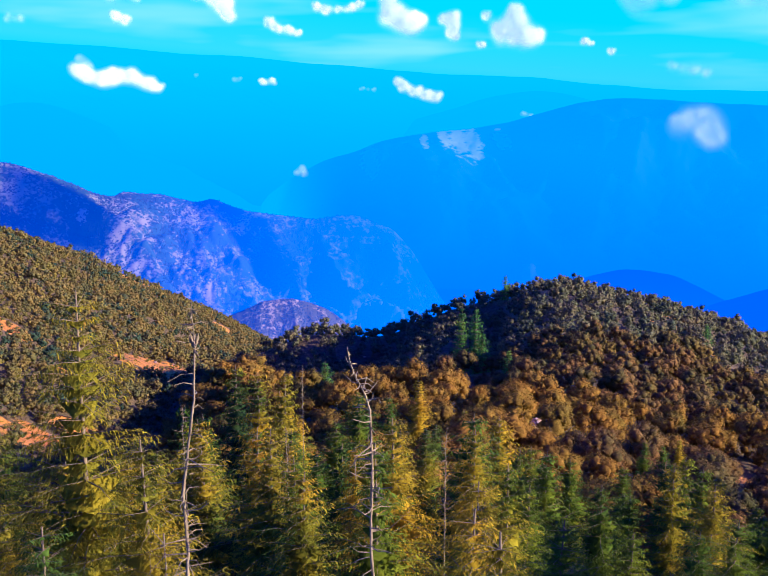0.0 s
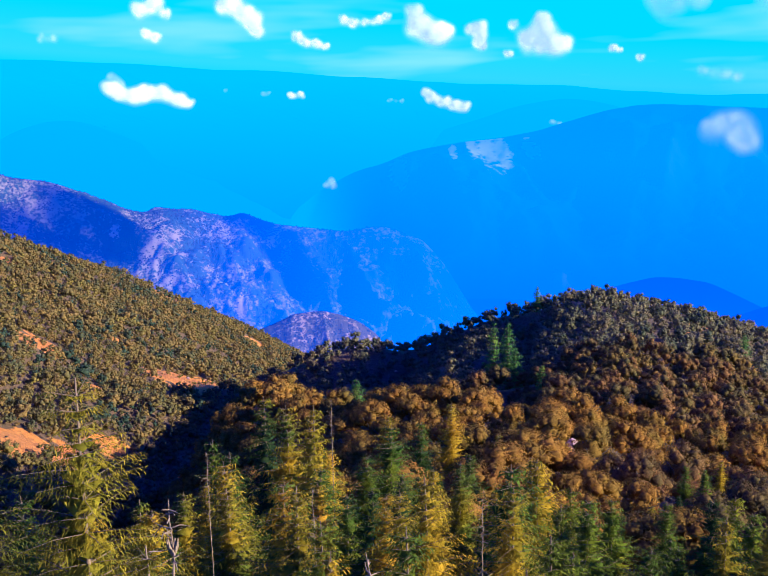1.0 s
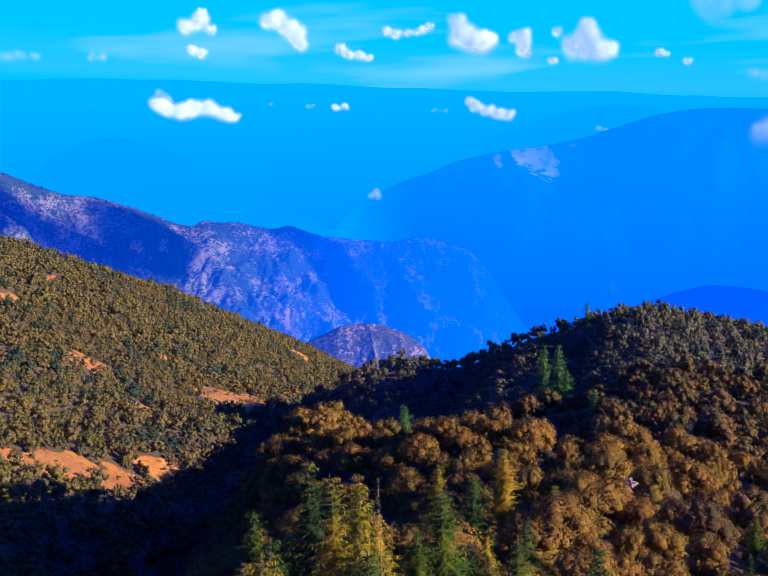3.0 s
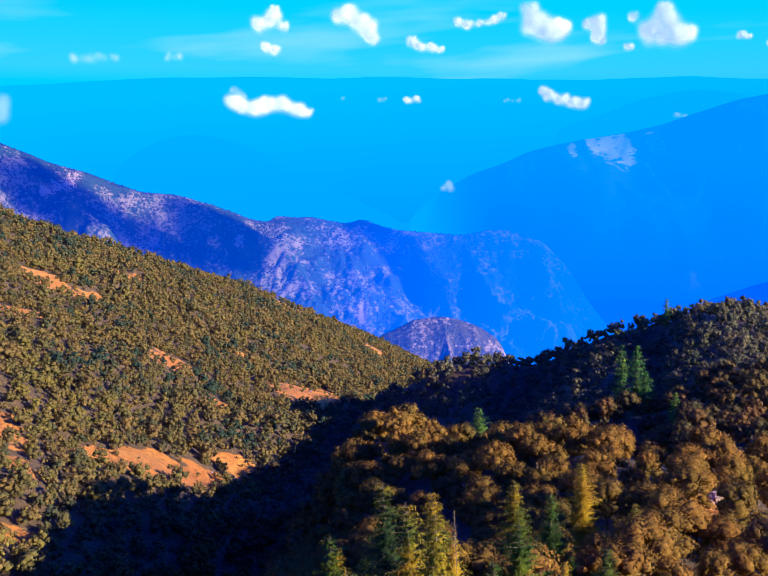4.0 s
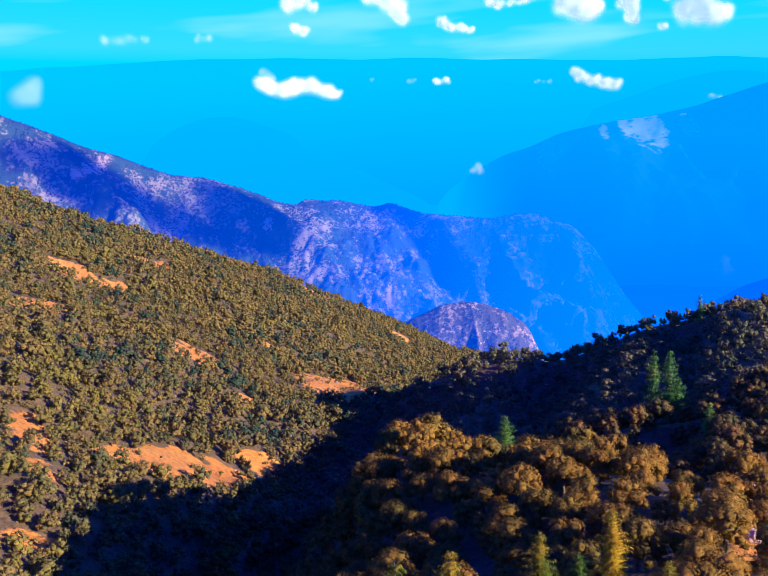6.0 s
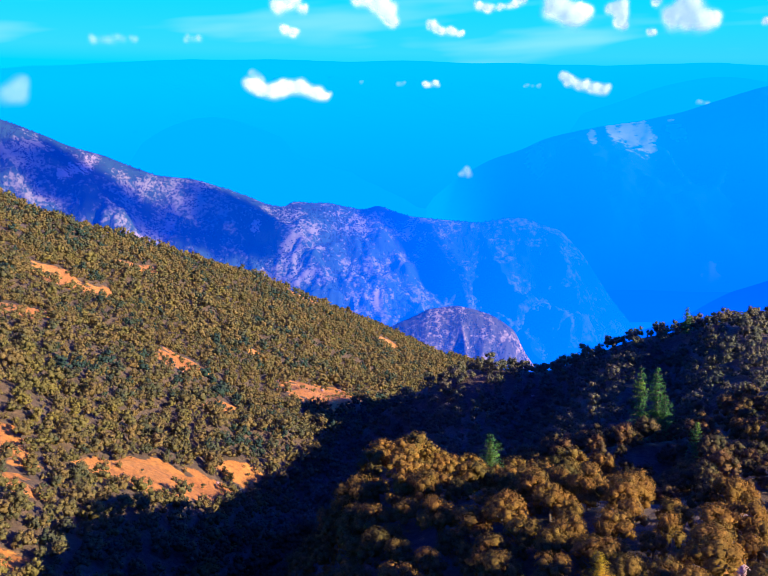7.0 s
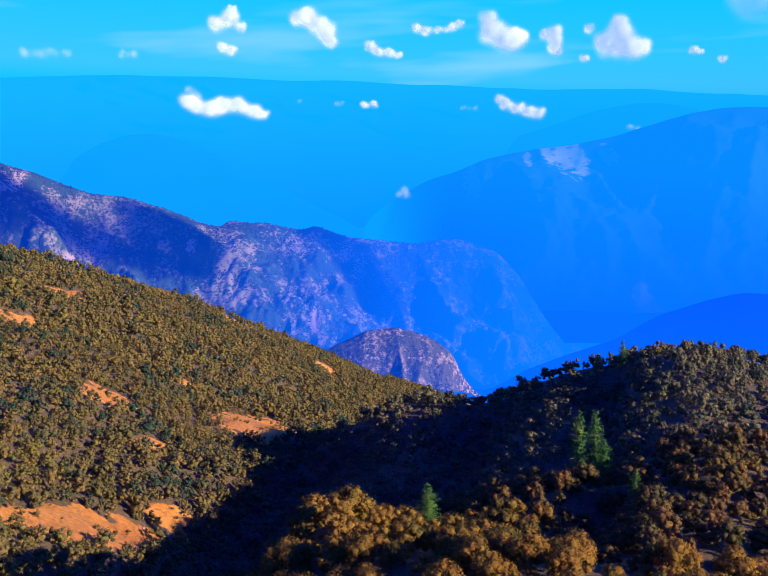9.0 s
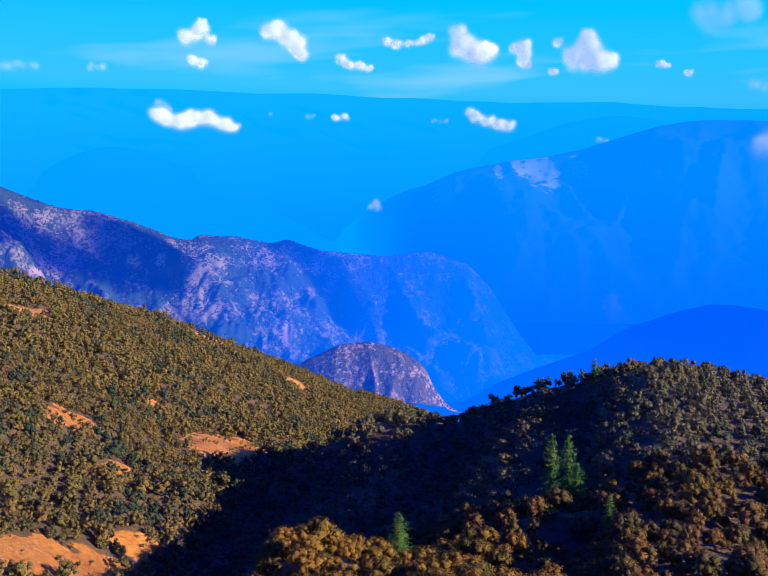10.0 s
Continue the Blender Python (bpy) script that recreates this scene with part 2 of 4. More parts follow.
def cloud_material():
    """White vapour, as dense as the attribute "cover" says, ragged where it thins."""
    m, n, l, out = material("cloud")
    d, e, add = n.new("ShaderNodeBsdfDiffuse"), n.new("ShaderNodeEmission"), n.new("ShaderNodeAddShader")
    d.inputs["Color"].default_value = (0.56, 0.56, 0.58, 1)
    # added bluish glow that brightens the cloud's shaded side
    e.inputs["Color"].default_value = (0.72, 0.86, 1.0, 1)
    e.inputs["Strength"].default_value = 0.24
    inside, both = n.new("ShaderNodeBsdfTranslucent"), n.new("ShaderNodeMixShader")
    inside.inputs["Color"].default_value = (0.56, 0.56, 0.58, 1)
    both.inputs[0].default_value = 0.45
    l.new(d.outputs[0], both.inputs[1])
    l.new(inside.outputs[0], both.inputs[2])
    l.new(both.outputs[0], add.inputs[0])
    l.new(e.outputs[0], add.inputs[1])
    geo, cover = n.new("ShaderNodeNewGeometry"), n.new("ShaderNodeAttribute")
    cover.attribute_name = "cover"
    wisps = noise_node(n, l, geo.outputs["Position"], 0.014, 4.0, 0.6)
    ragged, product = n.new("ShaderNodeMapRange"), n.new("ShaderNodeMath")
    ragged.inputs["From Min"].default_value, ragged.inputs["From Max"].default_value = 0.3, 0.7
    ragged.inputs["To Min"].default_value, ragged.inputs["To Max"].default_value = 0.7, 1.15
    l.new(wisps.outputs[0], ragged.inputs["Value"])
    product.operation, product.use_clamp = "MULTIPLY", True
    l.new(cover.outputs["Fac"], product.inputs[0])
    l.new(ragged.outputs[0], product.inputs[1])
    clear, s = n.new("ShaderNodeBsdfTransparent"), n.new("ShaderNodeMixShader")
    l.new(product.outputs[0], s.inputs[0])
    l.new(clear.outputs[0], s.inputs[1])
    l.new(add.outputs[0], s.inputs[2])
    l.new(s.outputs[0], out.inputs["Surface"])
    return m


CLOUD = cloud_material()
OAK = leaf_material("oak_leaves", [(0.0, (0.071, 0.072, 0.033)), (0.2, (0.123, 0.090, 0.036)), (0.42, (0.203, 0.104, 0.039)), (0.62, (0.144, 0.096, 0.036)), (0.82, (0.107, 0.092, 0.034)), (1.0, (0.199, 0.128, 0.036))], 0.06)
KNOLL = leaf_material("golden_oak_leaves", [(0.0, (0.097, 0.079, 0.025)), (0.25, (0.194, 0.126, 0.029)), (0.5, (0.273, 0.136, 0.030)), (0.75, (0.204, 0.131, 0.029)), (1.0, (0.284, 0.167, 0.030))], 0.06)
SLOPE = leaf_material("hillside_leaves", [(0.0, (0.046, 0.077, 0.051)), (0.3, (0.158, 0.130, 0.046)), (0.55, (0.226, 0.151, 0.051)), (0.75, (0.148, 0.129, 0.044)), (1.0, (0.235, 0.184, 0.046))], 0.035)
HILL = leaf_material("grey_olive_oak_leaves", [(0.0, (0.083, 0.100, 0.061)), (0.3, (0.138, 0.135, 0.074)), (0.55, (0.189, 0.151, 0.081)), (0.75, (0.138, 0.142, 0.072)), (1.0, (0.198, 0.179, 0.081))], 0.05)
CEDAR = leaf_material("cedar_needles", [(0.0, (0.035, 0.068, 0.024)), (0.25, (0.101, 0.138, 0.023)), (0.5, (0.302, 0.244, 0.023)), (0.75, (0.466, 0.306, 0.025)), (1.0, (0.501, 0.278, 0.031))], 0.16, 0.45, (0.75, 1.22))
GREEN_CEDAR = leaf_material("dark_cedar_needles", [(0.0, (0.036, 0.076, 0.024)), (0.4, (0.075, 0.133, 0.022)), (0.7, (0.158, 0.197, 0.021)), (1.0, (0.344, 0.267, 0.022))], 0.16, 0.45, (0.75, 1.22))
FIR = leaf_material("fir_needles", [(0.0, (0.055, 0.152, 0.053)), (0.6, (0.100, 0.234, 0.053)), (1.0, (0.260, 0.338, 0.052))], 0.2, 0.45)
CEDAR_BARK = bark_material("cedar_bark", (0.07, 0.050, 0.033), (0.26, 0.18, 0.11), 5.0)
BARK = bark_material("bark", (0.05, 0.035, 0.025), (0.20, 0.15, 0.11))
DEAD = bark_material("dead_wood", (0.10, 0.066, 0.036), (0.36, 0.26, 0.15), 9.0)
SOIL = soil_material()
ROCK = rock_material("pale_rock", (0.34, 0.15, 0.09), (0.55, 0.36, 0.28), 0.8)


# ---------------------------------------------------------------- mesh helpers
def mesh_from(name, verts, faces, material_slots, index=None, smooth=False, normals=None):
    """A mesh from an array of vertices and a list of (m, k) face arrays; normals: the direction each leaf is lit from, by vertex."""
    me = bpy.data.meshes.new(name)
    verts = np.asarray(verts, np.float32)
    split = []
    for f in faces:
        f = np.asarray(f, np.int32)
        if f.shape[1] == 4:                       # a quad with a doubled corner is a triangle
            three = f[:, 2] == f[:, 3]
            split += [f[~three], f[three][:, :3]] if three.any() else [f]
        else:
            split.append(f)
    faces = split
    loops = np.concatenate([np.asarray(f, np.int32).ravel() for f in faces])
    sizes = np.concatenate([np.full(len(f), np.asarray(f).shape[1], np.int32) for f in faces])
    me.vertices.add(len(verts))
    me.vertices.foreach_set("co", verts.ravel())
    me.loops.add(len(loops))
    me.loops.foreach_set("vertex_index", loops)
    me.polygons.add(len(sizes))
    me.polygons.foreach_set("loop_start", np.concatenate([[0], np.cumsum(sizes)[:-1]]).astype(np.int32))
    for m in material_slots:
        me.materials.append(m)
    if index is not None:
        me.polygons.foreach_set("material_index", np.asarray(index, np.int32))
    me.polygons.foreach_set("use_smooth", np.full(len(sizes), smooth or normals is not None))
    me.update(calc_edges=True)
    me.validate()
    if normals is not None:
        me.normals_split_custom_set_from_vertices(np.asarray(normals, np.float32).tolist())
    return me


def part(name, me, parent, label=""):
    ob = new(name, me)
    ob.parent = parent
    return tagged(ob, label)


def join(pieces):
    """Several (verts, quads) as one."""
    vs, fs, at = [], [], 0
    for v, f in pieces:
        vs.append(v)
        fs.append(np.asarray(f) + at)
        at += len(v)
    return np.concatenate(vs), np.concatenate(fs)


# ---------------------------------------------------------------- the ground
AXIS = ([-200, 0, 60, 100, 130, 150, 170, 214, 248, 318, 400, 600, 1100], [0, 5, 8, 15, 25, 32, 40, 48, 55, 66, 85, 120, 160])
CREST = ([-400, -100, -30, 0, 25, 50, 75, 100, 120, 150, 170, 200, 214, 248, 286, 318, 370, 470, 600, 800, 1100, 1600],
         [118, 104, 95, 90, 84, 75, 67.5, 61.5, 57, 51, 48.5, 45, 43.5, 41, 38, 35, 22, -30, -110, -230, -380, -470])
EDGE = ([300, 490, 560, 640, 720, 800, 900, 1000, 1100], [-370, -330, -285, -245, -205, -175, -150, -115, -60])
FLOOR = -480.0


def smooth_max(a, b, k):
    h = np.clip(0.5 + 0.5 * (a - b) / k, 0, 1)
    return b + (a - b) * h + k * h * (1 - h)


def waves(x, y, size, seed):
    """Rolling unevenness about -1 to 1, from a few crossed sines."""
    r = np.random.default_rng(seed)
    total = np.zeros_like(x)
    for k in range(5):
        a, p = r.uniform(0, 6.28), r.uniform(0, 6.28)
        s = 6.28 / (size * r.uniform(0.7, 1.5))
        total += np.sin((x * np.cos(a) + y * np.sin(a)) * s + p + 0.8 * np.sin((x * np.sin(a) - y * np.cos(a)) * s * 0.7))
    return total / 3.2


def height(x, y):
    """The ground: a wooded spur that falls away ahead to a round hill, and a hillside across the valley."""
    x, y = np.asarray(x, float), np.asarray(y, float)
    d = x - np.interp(y, *AXIS)
    left, right = np.maximum(-d, 0), np.maximum(d, 0)
    spur = np.interp(y, *CREST) - 0.15 * left - 0.0018 * np.minimum(left, 220) ** 2 - 0.5 * np.maximum(left - 220, 0)
    spur -= 0.18 * right + 0.0012 * np.minimum(right, 250) ** 2 + 0.7 * np.maximum(right - 250, 0)
    spur -= 0.45 * np.maximum(-24 - x, 0) * np.clip((195 - y) / 40, 0, 1)
    spur += 8.0 * np.exp(-((x + 12) / 22) ** 2 - ((y - 132) / 28) ** 2) + 1.0 * waves(x, y, 38, 3)
    spur += 15.0 * np.exp(-((x + 33) / 15) ** 2 - ((y - 154) / 24) ** 2)
    # a rib runs down from the hill between two shaded hollows
    spur -= (2.0 * np.exp(-((left - 40) / 24) ** 2) + 8.5 * np.exp(-((left - 66) / 14) ** 2) + 7.5 * np.exp(-((left - 26) / 11) ** 2)) * np.clip((y - 185) / 25, 0, 1) * np.clip((330 - y) / 35, 0, 1)
    spur -= 5.5 * np.exp(-((left - 20) / 9) ** 2) * np.clip((y - 132) / 15, 0, 1) * np.clip((188 - y) / 15, 0, 1)
    spur += 14.0 * np.exp(-((y - 322) / 22) ** 2) * np.clip((-4 - x) / 26, 0, 1) * np.clip((x + 95) / 30, 0, 1)
    spur -= 1.2 * np.clip((y - 280) / 40, 0, 1)
    beyond = np.maximum(np.interp(y, *EDGE) - x, 0)
    slope = 12.7 - 0.633 * x - 0.261 * y + 0.25 * np.maximum(x + 118, 0) * np.clip((y - 230) / 60, 0, 1) - 0.13 * np.maximum(-x - 150, 0) - 1.15 * beyond
    slope = slope + 2.3 * waves(x, y, 75, 5) + 1.5 * waves(x, y, 24, 6)
    slope = slope + 6.5 * np.exp(-((x + 228) / 60) ** 2 - ((y - 640) / 130) ** 2) - 10.0 * np.clip((y - 770) / 130, 0, 1)
    slope = np.where(y < 120, slope - 0.35 * (120 - y) * np.clip((-x - 60) / 200, 0, 1), slope)
    z = smooth_max(spur, slope, 10.0)
    return np.maximum(z, FLOOR + 25 * waves(x, y, 900, 8))


def bare(x, y):
    """True where the red earth lies open."""
    x, y = np.asarray(x, float), np.asarray(y, float)
    open_ = np.zeros(x.shape, bool)
    for cx, cy, rx, ry, turn in BARE:
        c, s = math.cos(radians(turn)), math.sin(radians(turn))
        u, v = (x - cx) * c + (y - cy) * s, -(x - cx) * s + (y - cy) * c
        open_ |= (u / rx) ** 2 + (v / ry) ** 2 < 1 + 0.35 * waves(x, y, 9, 12)
    return open_


BARE = [(-98, 207, 22, 9.5, 58), (-90, 223, 8, 4, 58), (-107, 162, 6, 3, -49), (-121, 180, 12, 4, -49), (-233, 468, 6, 24, 0), (-200, 690, 10, 30, -15), (-104, 385, 17, 38, 0), (-136, 708, 8, 26, 0), (-138, 309, 8, 14, 0), (-114, 287, 4.5, 8, 0),
        (-222, 705, 12, 34, -15), (-211, 350, 9, 20, 20), (-198, 368, 8, 18, 0), (-177, 271, 9, 17, 0), (-208, 436, 6, 14, 0), (-140, 396, 5, 9, 0), (-91, 240, 5, 7, 0),
        (-96, 139, 4, 4, 0), (42, 108, 7, 5.5, 25), (47, 102, 5, 4, 0), (22, 123, 4.2, 4.0, 0), (18.4, 97.5, 3.4, 5.2, 0), (92, 262, 12, 3, 20), (84, 230, 9, 3, 20), (100, 290, 10, 3, 10), (22, 265, 3, 2, 0)]


def axis_steps(low, high, fine, limit):
    inner = np.arange(low, high + fine, fine)
    out, step = [], fine
    at = inner[-1]
    while at < limit:
        step *= 1.22
        at += step
        out.append(min(at, limit))
    back, step, at = [], fine, inner[0]
    while at > -limit:
        step *= 1.22
        at -= step
        back.append(max(at, -limit))
    return np.concatenate([back[::-1], inner, out])


def grid_faces(rows, cols):
    i = np.arange(rows - 1)[:, None] * cols + np.arange(cols - 1)[None, :]
    return np.stack([i, i + 1, i + cols + 1, i + cols], -1).reshape(-1, 4)


# valley floor painted over with glowing haze, nearly no ground colour left
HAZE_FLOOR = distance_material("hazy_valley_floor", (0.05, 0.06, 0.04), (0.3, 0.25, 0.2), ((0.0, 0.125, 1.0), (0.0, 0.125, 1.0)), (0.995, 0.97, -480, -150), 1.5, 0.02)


def build_ground():
    xs, ys = axis_steps(-360, 200, 3.2, 4900), axis_steps(-20, 860, 3.2, 4900)
    gx, gy = np.meshgrid(xs, ys)
    gz = height(gx, gy)
    gz = gz + np.where((np.abs(gx) < 400) & (gy < 800), 0.35 * waves(gx, gy, 7, 21), 0)
    quads = grid_faces(len(ys), len(xs))
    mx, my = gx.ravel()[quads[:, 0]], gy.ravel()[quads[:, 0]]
    # distant faces take the painted haze material
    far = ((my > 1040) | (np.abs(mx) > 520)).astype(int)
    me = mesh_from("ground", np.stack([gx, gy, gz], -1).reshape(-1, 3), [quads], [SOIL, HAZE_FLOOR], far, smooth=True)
    mask = me.attributes.new("open", "FLOAT", "POINT")
    mask.data.foreach_set("value", bare(gx, gy).astype(np.float32).ravel())
    tagged(new("ground", me), "steep hillsides of bare reddish earth under the woods", "ground", kind="structure")


build_ground()


# ---------------------------------------------------------------- far ridges
def far_ridge(name, label, skyline, distance, run, foot, mat, gully, seed, columns=260, rows=70, back=0.18, slant=0.0, blur=0.9, crest=0.10):
    """A range of mountains round the view: skyline as bearings and heights in degrees, seen from above the spur; gullies run down its face."""
    eye = Vector((0, 12, 109))
    bearings, rises = [s[0] for s in skyline], [s[1] for s in skyline]
    verts = []
    a0, a1 = bearings[0], bearings[-1]
    for j in range(rows):
        s = j / (rows - 1)
        for i in range(columns):
            a = a0 + (a1 - a0) * i / (columns - 1)
            far = distance(a) if callable(distance) else distance
            top = eye.z + far * math.tan(radians(float(np.mean(np.interp((a - blur, a - blur / 2, a, a + blur / 2, a + blur), bearings, rises)))))
            if s <= 1 - back:
                u = s / (1 - back)
                r = far - run * (1 - u)
                profile = u ** 1.15
            else:
                u = (1 - s) / back
                r = far + run * 0.35 * (1 - u)
                profile = u ** 0.8
            z = foot + (top - foot) * profile
            p = Vector(((a - slant * (1 - profile)) * far * 0.01745 / gully[1], r / gully[1] * 0.35, seed))
            n1 = 1 - abs(noise.noise(p)) * 2
            n2 = 1 - abs(noise.noise(p * 2.7 + Vector((0, 0, 5.2)))) * 2
            n3 = noise.fractal(Vector((a * far * 0.01745, r, 0)) * (6.0 / gully[1]), 0.7, 2.2, 4)
            weight = min(1.0, 4 * profile * (1.0 - profile)) + crest
            z += gully[0] * (0.80 * n1 + 0.30 * n2 + 0.12 * n3 - 0.55) * weight
            verts.append((eye.x + r * math.sin(radians(a)), eye.y + r * math.cos(radians(a)), z))
    me = mesh_from(name, np.array(verts), [grid_faces(rows, columns)], [mat], smooth=True)
    return tagged(new(name, me), label, "mountain", kind="structure")


def place(bearing, rise, far):
    return (far * math.sin(radians(bearing)), 12 + far * math.cos(radians(bearing)), 109 + far * math.tan(radians(rise)))


# painted haze glow of the ridge, stronger at the foot and towards the right
MID_HAZE_GLOW = ((0.0, 0.055, 0.88), (0.0, 0.060, 0.86), (0.0, 0.165, 1.0)), (0.43, 0.31, -330, 60)
MID = distance_material("far_hillside", (0.032, 0.068, 0.024), (0.270, 0.215, 0.125), *MID_HAZE_GLOW, 1.38, 0.13,
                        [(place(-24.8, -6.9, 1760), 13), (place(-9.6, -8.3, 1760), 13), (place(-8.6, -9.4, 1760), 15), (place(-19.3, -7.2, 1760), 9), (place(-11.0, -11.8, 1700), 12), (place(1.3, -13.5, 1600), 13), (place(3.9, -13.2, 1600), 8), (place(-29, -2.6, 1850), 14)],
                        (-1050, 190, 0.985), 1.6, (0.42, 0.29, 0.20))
SCRUB = distance_material("far_scrub", (0.022, 0.046, 0.020), (0.045, 0.06, 0.026), *MID_HAZE_GLOW, 1.4, 0.02, (), (-1050, 190, 0.985), 1.9)
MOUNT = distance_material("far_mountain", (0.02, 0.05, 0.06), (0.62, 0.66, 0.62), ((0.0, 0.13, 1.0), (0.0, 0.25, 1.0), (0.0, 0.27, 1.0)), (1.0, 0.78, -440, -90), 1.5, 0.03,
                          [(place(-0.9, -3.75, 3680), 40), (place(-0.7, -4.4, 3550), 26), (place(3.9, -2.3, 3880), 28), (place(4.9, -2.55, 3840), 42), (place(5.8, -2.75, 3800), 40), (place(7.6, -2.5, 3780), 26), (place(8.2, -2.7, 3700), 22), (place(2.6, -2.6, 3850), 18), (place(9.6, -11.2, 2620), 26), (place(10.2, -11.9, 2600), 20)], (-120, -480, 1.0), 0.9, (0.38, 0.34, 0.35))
# the next three are almost wholly painted haze glow, with little surface colour
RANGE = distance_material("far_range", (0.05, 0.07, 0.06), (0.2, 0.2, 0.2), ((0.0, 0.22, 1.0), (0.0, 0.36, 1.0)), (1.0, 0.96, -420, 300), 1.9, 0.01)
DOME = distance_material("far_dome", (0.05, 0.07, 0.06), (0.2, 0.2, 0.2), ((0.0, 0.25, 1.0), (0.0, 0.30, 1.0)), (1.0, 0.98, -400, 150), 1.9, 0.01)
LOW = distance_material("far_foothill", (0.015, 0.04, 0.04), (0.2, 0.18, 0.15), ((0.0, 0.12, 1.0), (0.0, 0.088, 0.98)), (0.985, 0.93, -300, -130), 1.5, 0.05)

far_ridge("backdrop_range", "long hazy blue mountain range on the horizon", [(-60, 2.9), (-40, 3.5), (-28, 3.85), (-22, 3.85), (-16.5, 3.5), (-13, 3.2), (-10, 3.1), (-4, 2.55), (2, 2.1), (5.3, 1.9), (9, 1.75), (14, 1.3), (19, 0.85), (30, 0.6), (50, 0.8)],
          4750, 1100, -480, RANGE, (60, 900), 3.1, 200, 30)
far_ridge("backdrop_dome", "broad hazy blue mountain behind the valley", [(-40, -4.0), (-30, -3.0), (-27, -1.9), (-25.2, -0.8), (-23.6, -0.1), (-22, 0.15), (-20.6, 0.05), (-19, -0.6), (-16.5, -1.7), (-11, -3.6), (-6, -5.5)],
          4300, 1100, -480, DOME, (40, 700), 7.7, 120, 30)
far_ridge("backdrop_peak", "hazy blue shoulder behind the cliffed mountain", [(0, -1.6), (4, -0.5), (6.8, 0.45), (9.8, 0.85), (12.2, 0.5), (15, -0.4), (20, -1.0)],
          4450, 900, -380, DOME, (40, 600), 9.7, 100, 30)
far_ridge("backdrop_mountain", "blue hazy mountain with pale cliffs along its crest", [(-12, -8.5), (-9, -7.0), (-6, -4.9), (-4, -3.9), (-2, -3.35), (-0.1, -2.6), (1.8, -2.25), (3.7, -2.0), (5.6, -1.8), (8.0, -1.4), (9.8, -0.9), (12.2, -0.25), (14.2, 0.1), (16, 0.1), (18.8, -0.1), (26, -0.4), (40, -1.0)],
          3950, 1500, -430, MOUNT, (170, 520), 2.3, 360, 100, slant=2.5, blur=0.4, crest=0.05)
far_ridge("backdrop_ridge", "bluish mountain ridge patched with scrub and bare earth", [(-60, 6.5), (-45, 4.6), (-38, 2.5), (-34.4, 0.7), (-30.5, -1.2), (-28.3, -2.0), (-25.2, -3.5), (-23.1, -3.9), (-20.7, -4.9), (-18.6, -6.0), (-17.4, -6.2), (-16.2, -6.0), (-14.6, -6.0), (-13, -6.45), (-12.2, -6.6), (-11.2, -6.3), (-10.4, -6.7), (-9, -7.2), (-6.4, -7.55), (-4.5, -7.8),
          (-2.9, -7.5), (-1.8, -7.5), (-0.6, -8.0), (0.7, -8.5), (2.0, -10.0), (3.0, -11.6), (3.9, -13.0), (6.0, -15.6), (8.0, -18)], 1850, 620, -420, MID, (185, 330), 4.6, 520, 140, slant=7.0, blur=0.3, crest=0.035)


def ridge_scrub(ridge, columns, rows, count, seed, grow=1.0, mat=None):
    """Countless far bushes on the face of the ridge, thick in the gullies and thin on the bare spurs."""
    r = np.random.default_rng(seed)
    me = ridge.data
    co = np.empty(len(me.vertices) * 3, np.float32)
    me.vertices.foreach_get("co", co)
    co = co.reshape(rows, columns, 3)
    u, v = r.uniform(0, columns - 1.01, count), r.uniform(0.10, 0.84, count) * (rows - 1)
    i, j = u.astype(int), v.astype(int)
    fu, fv = (u - i)[:, None], (v - j)[:, None]
    p = co[j, i] * (1 - fu) * (1 - fv) + co[j, i + 1] * fu * (1 - fv) + co[j + 1, i] * (1 - fu) * fv + co[j + 1, i + 1] * fu * fv
    hollow = (co[j, np.minimum(i + 7, columns - 1), 2] + co[j, np.maximum(i - 7, 0), 2]) / 2 - co[j, i, 2]
    keep = 0.6 * waves(p[:, 0], p[:, 1], 150, 71) + 0.8 * waves(p[:, 0], p[:, 1], 45, 72) - np.clip(hollow / 6, -1, 1) + r.uniform(-0.9, 0.9, count) < 0.2
    p = p[keep]
    size = r.uniform(1.1, 2.5, len(p)) * grow
    form = np.array([(1, 0, 0), (0, 1, 0), (-1, 0, 0), (0, -1, 0), (0.1, 0.1, 1.0), (0, 0, -0.5)])
    a = r.uniform(0, 6.28, len(p))
    vx = (form[None, :, 0] * np.cos(a)[:, None] - form[None, :, 1] * np.sin(a)[:, None]) * size[:, None] * r.uniform(0.7, 1.5, (len(p), 1))
    vy = (form[None, :, 0] * np.sin(a)[:, None] + form[None, :, 1] * np.cos(a)[:, None]) * size[:, None]
    vz = form[None, :, 2] * size[:, None] * r.uniform(0.8, 1.4, (len(p), 1))
    verts = np.stack([vx + p[:, 0:1], vy + p[:, 1:2], vz + p[:, 2:3]], -1).reshape(-1, 3)
    tri = np.array([(0, 1, 4), (1, 2, 4), (2, 3, 4), (3, 0, 4)])
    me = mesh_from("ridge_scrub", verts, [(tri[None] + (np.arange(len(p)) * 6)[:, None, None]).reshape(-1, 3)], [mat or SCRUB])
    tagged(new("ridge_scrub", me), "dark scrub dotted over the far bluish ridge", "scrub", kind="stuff")


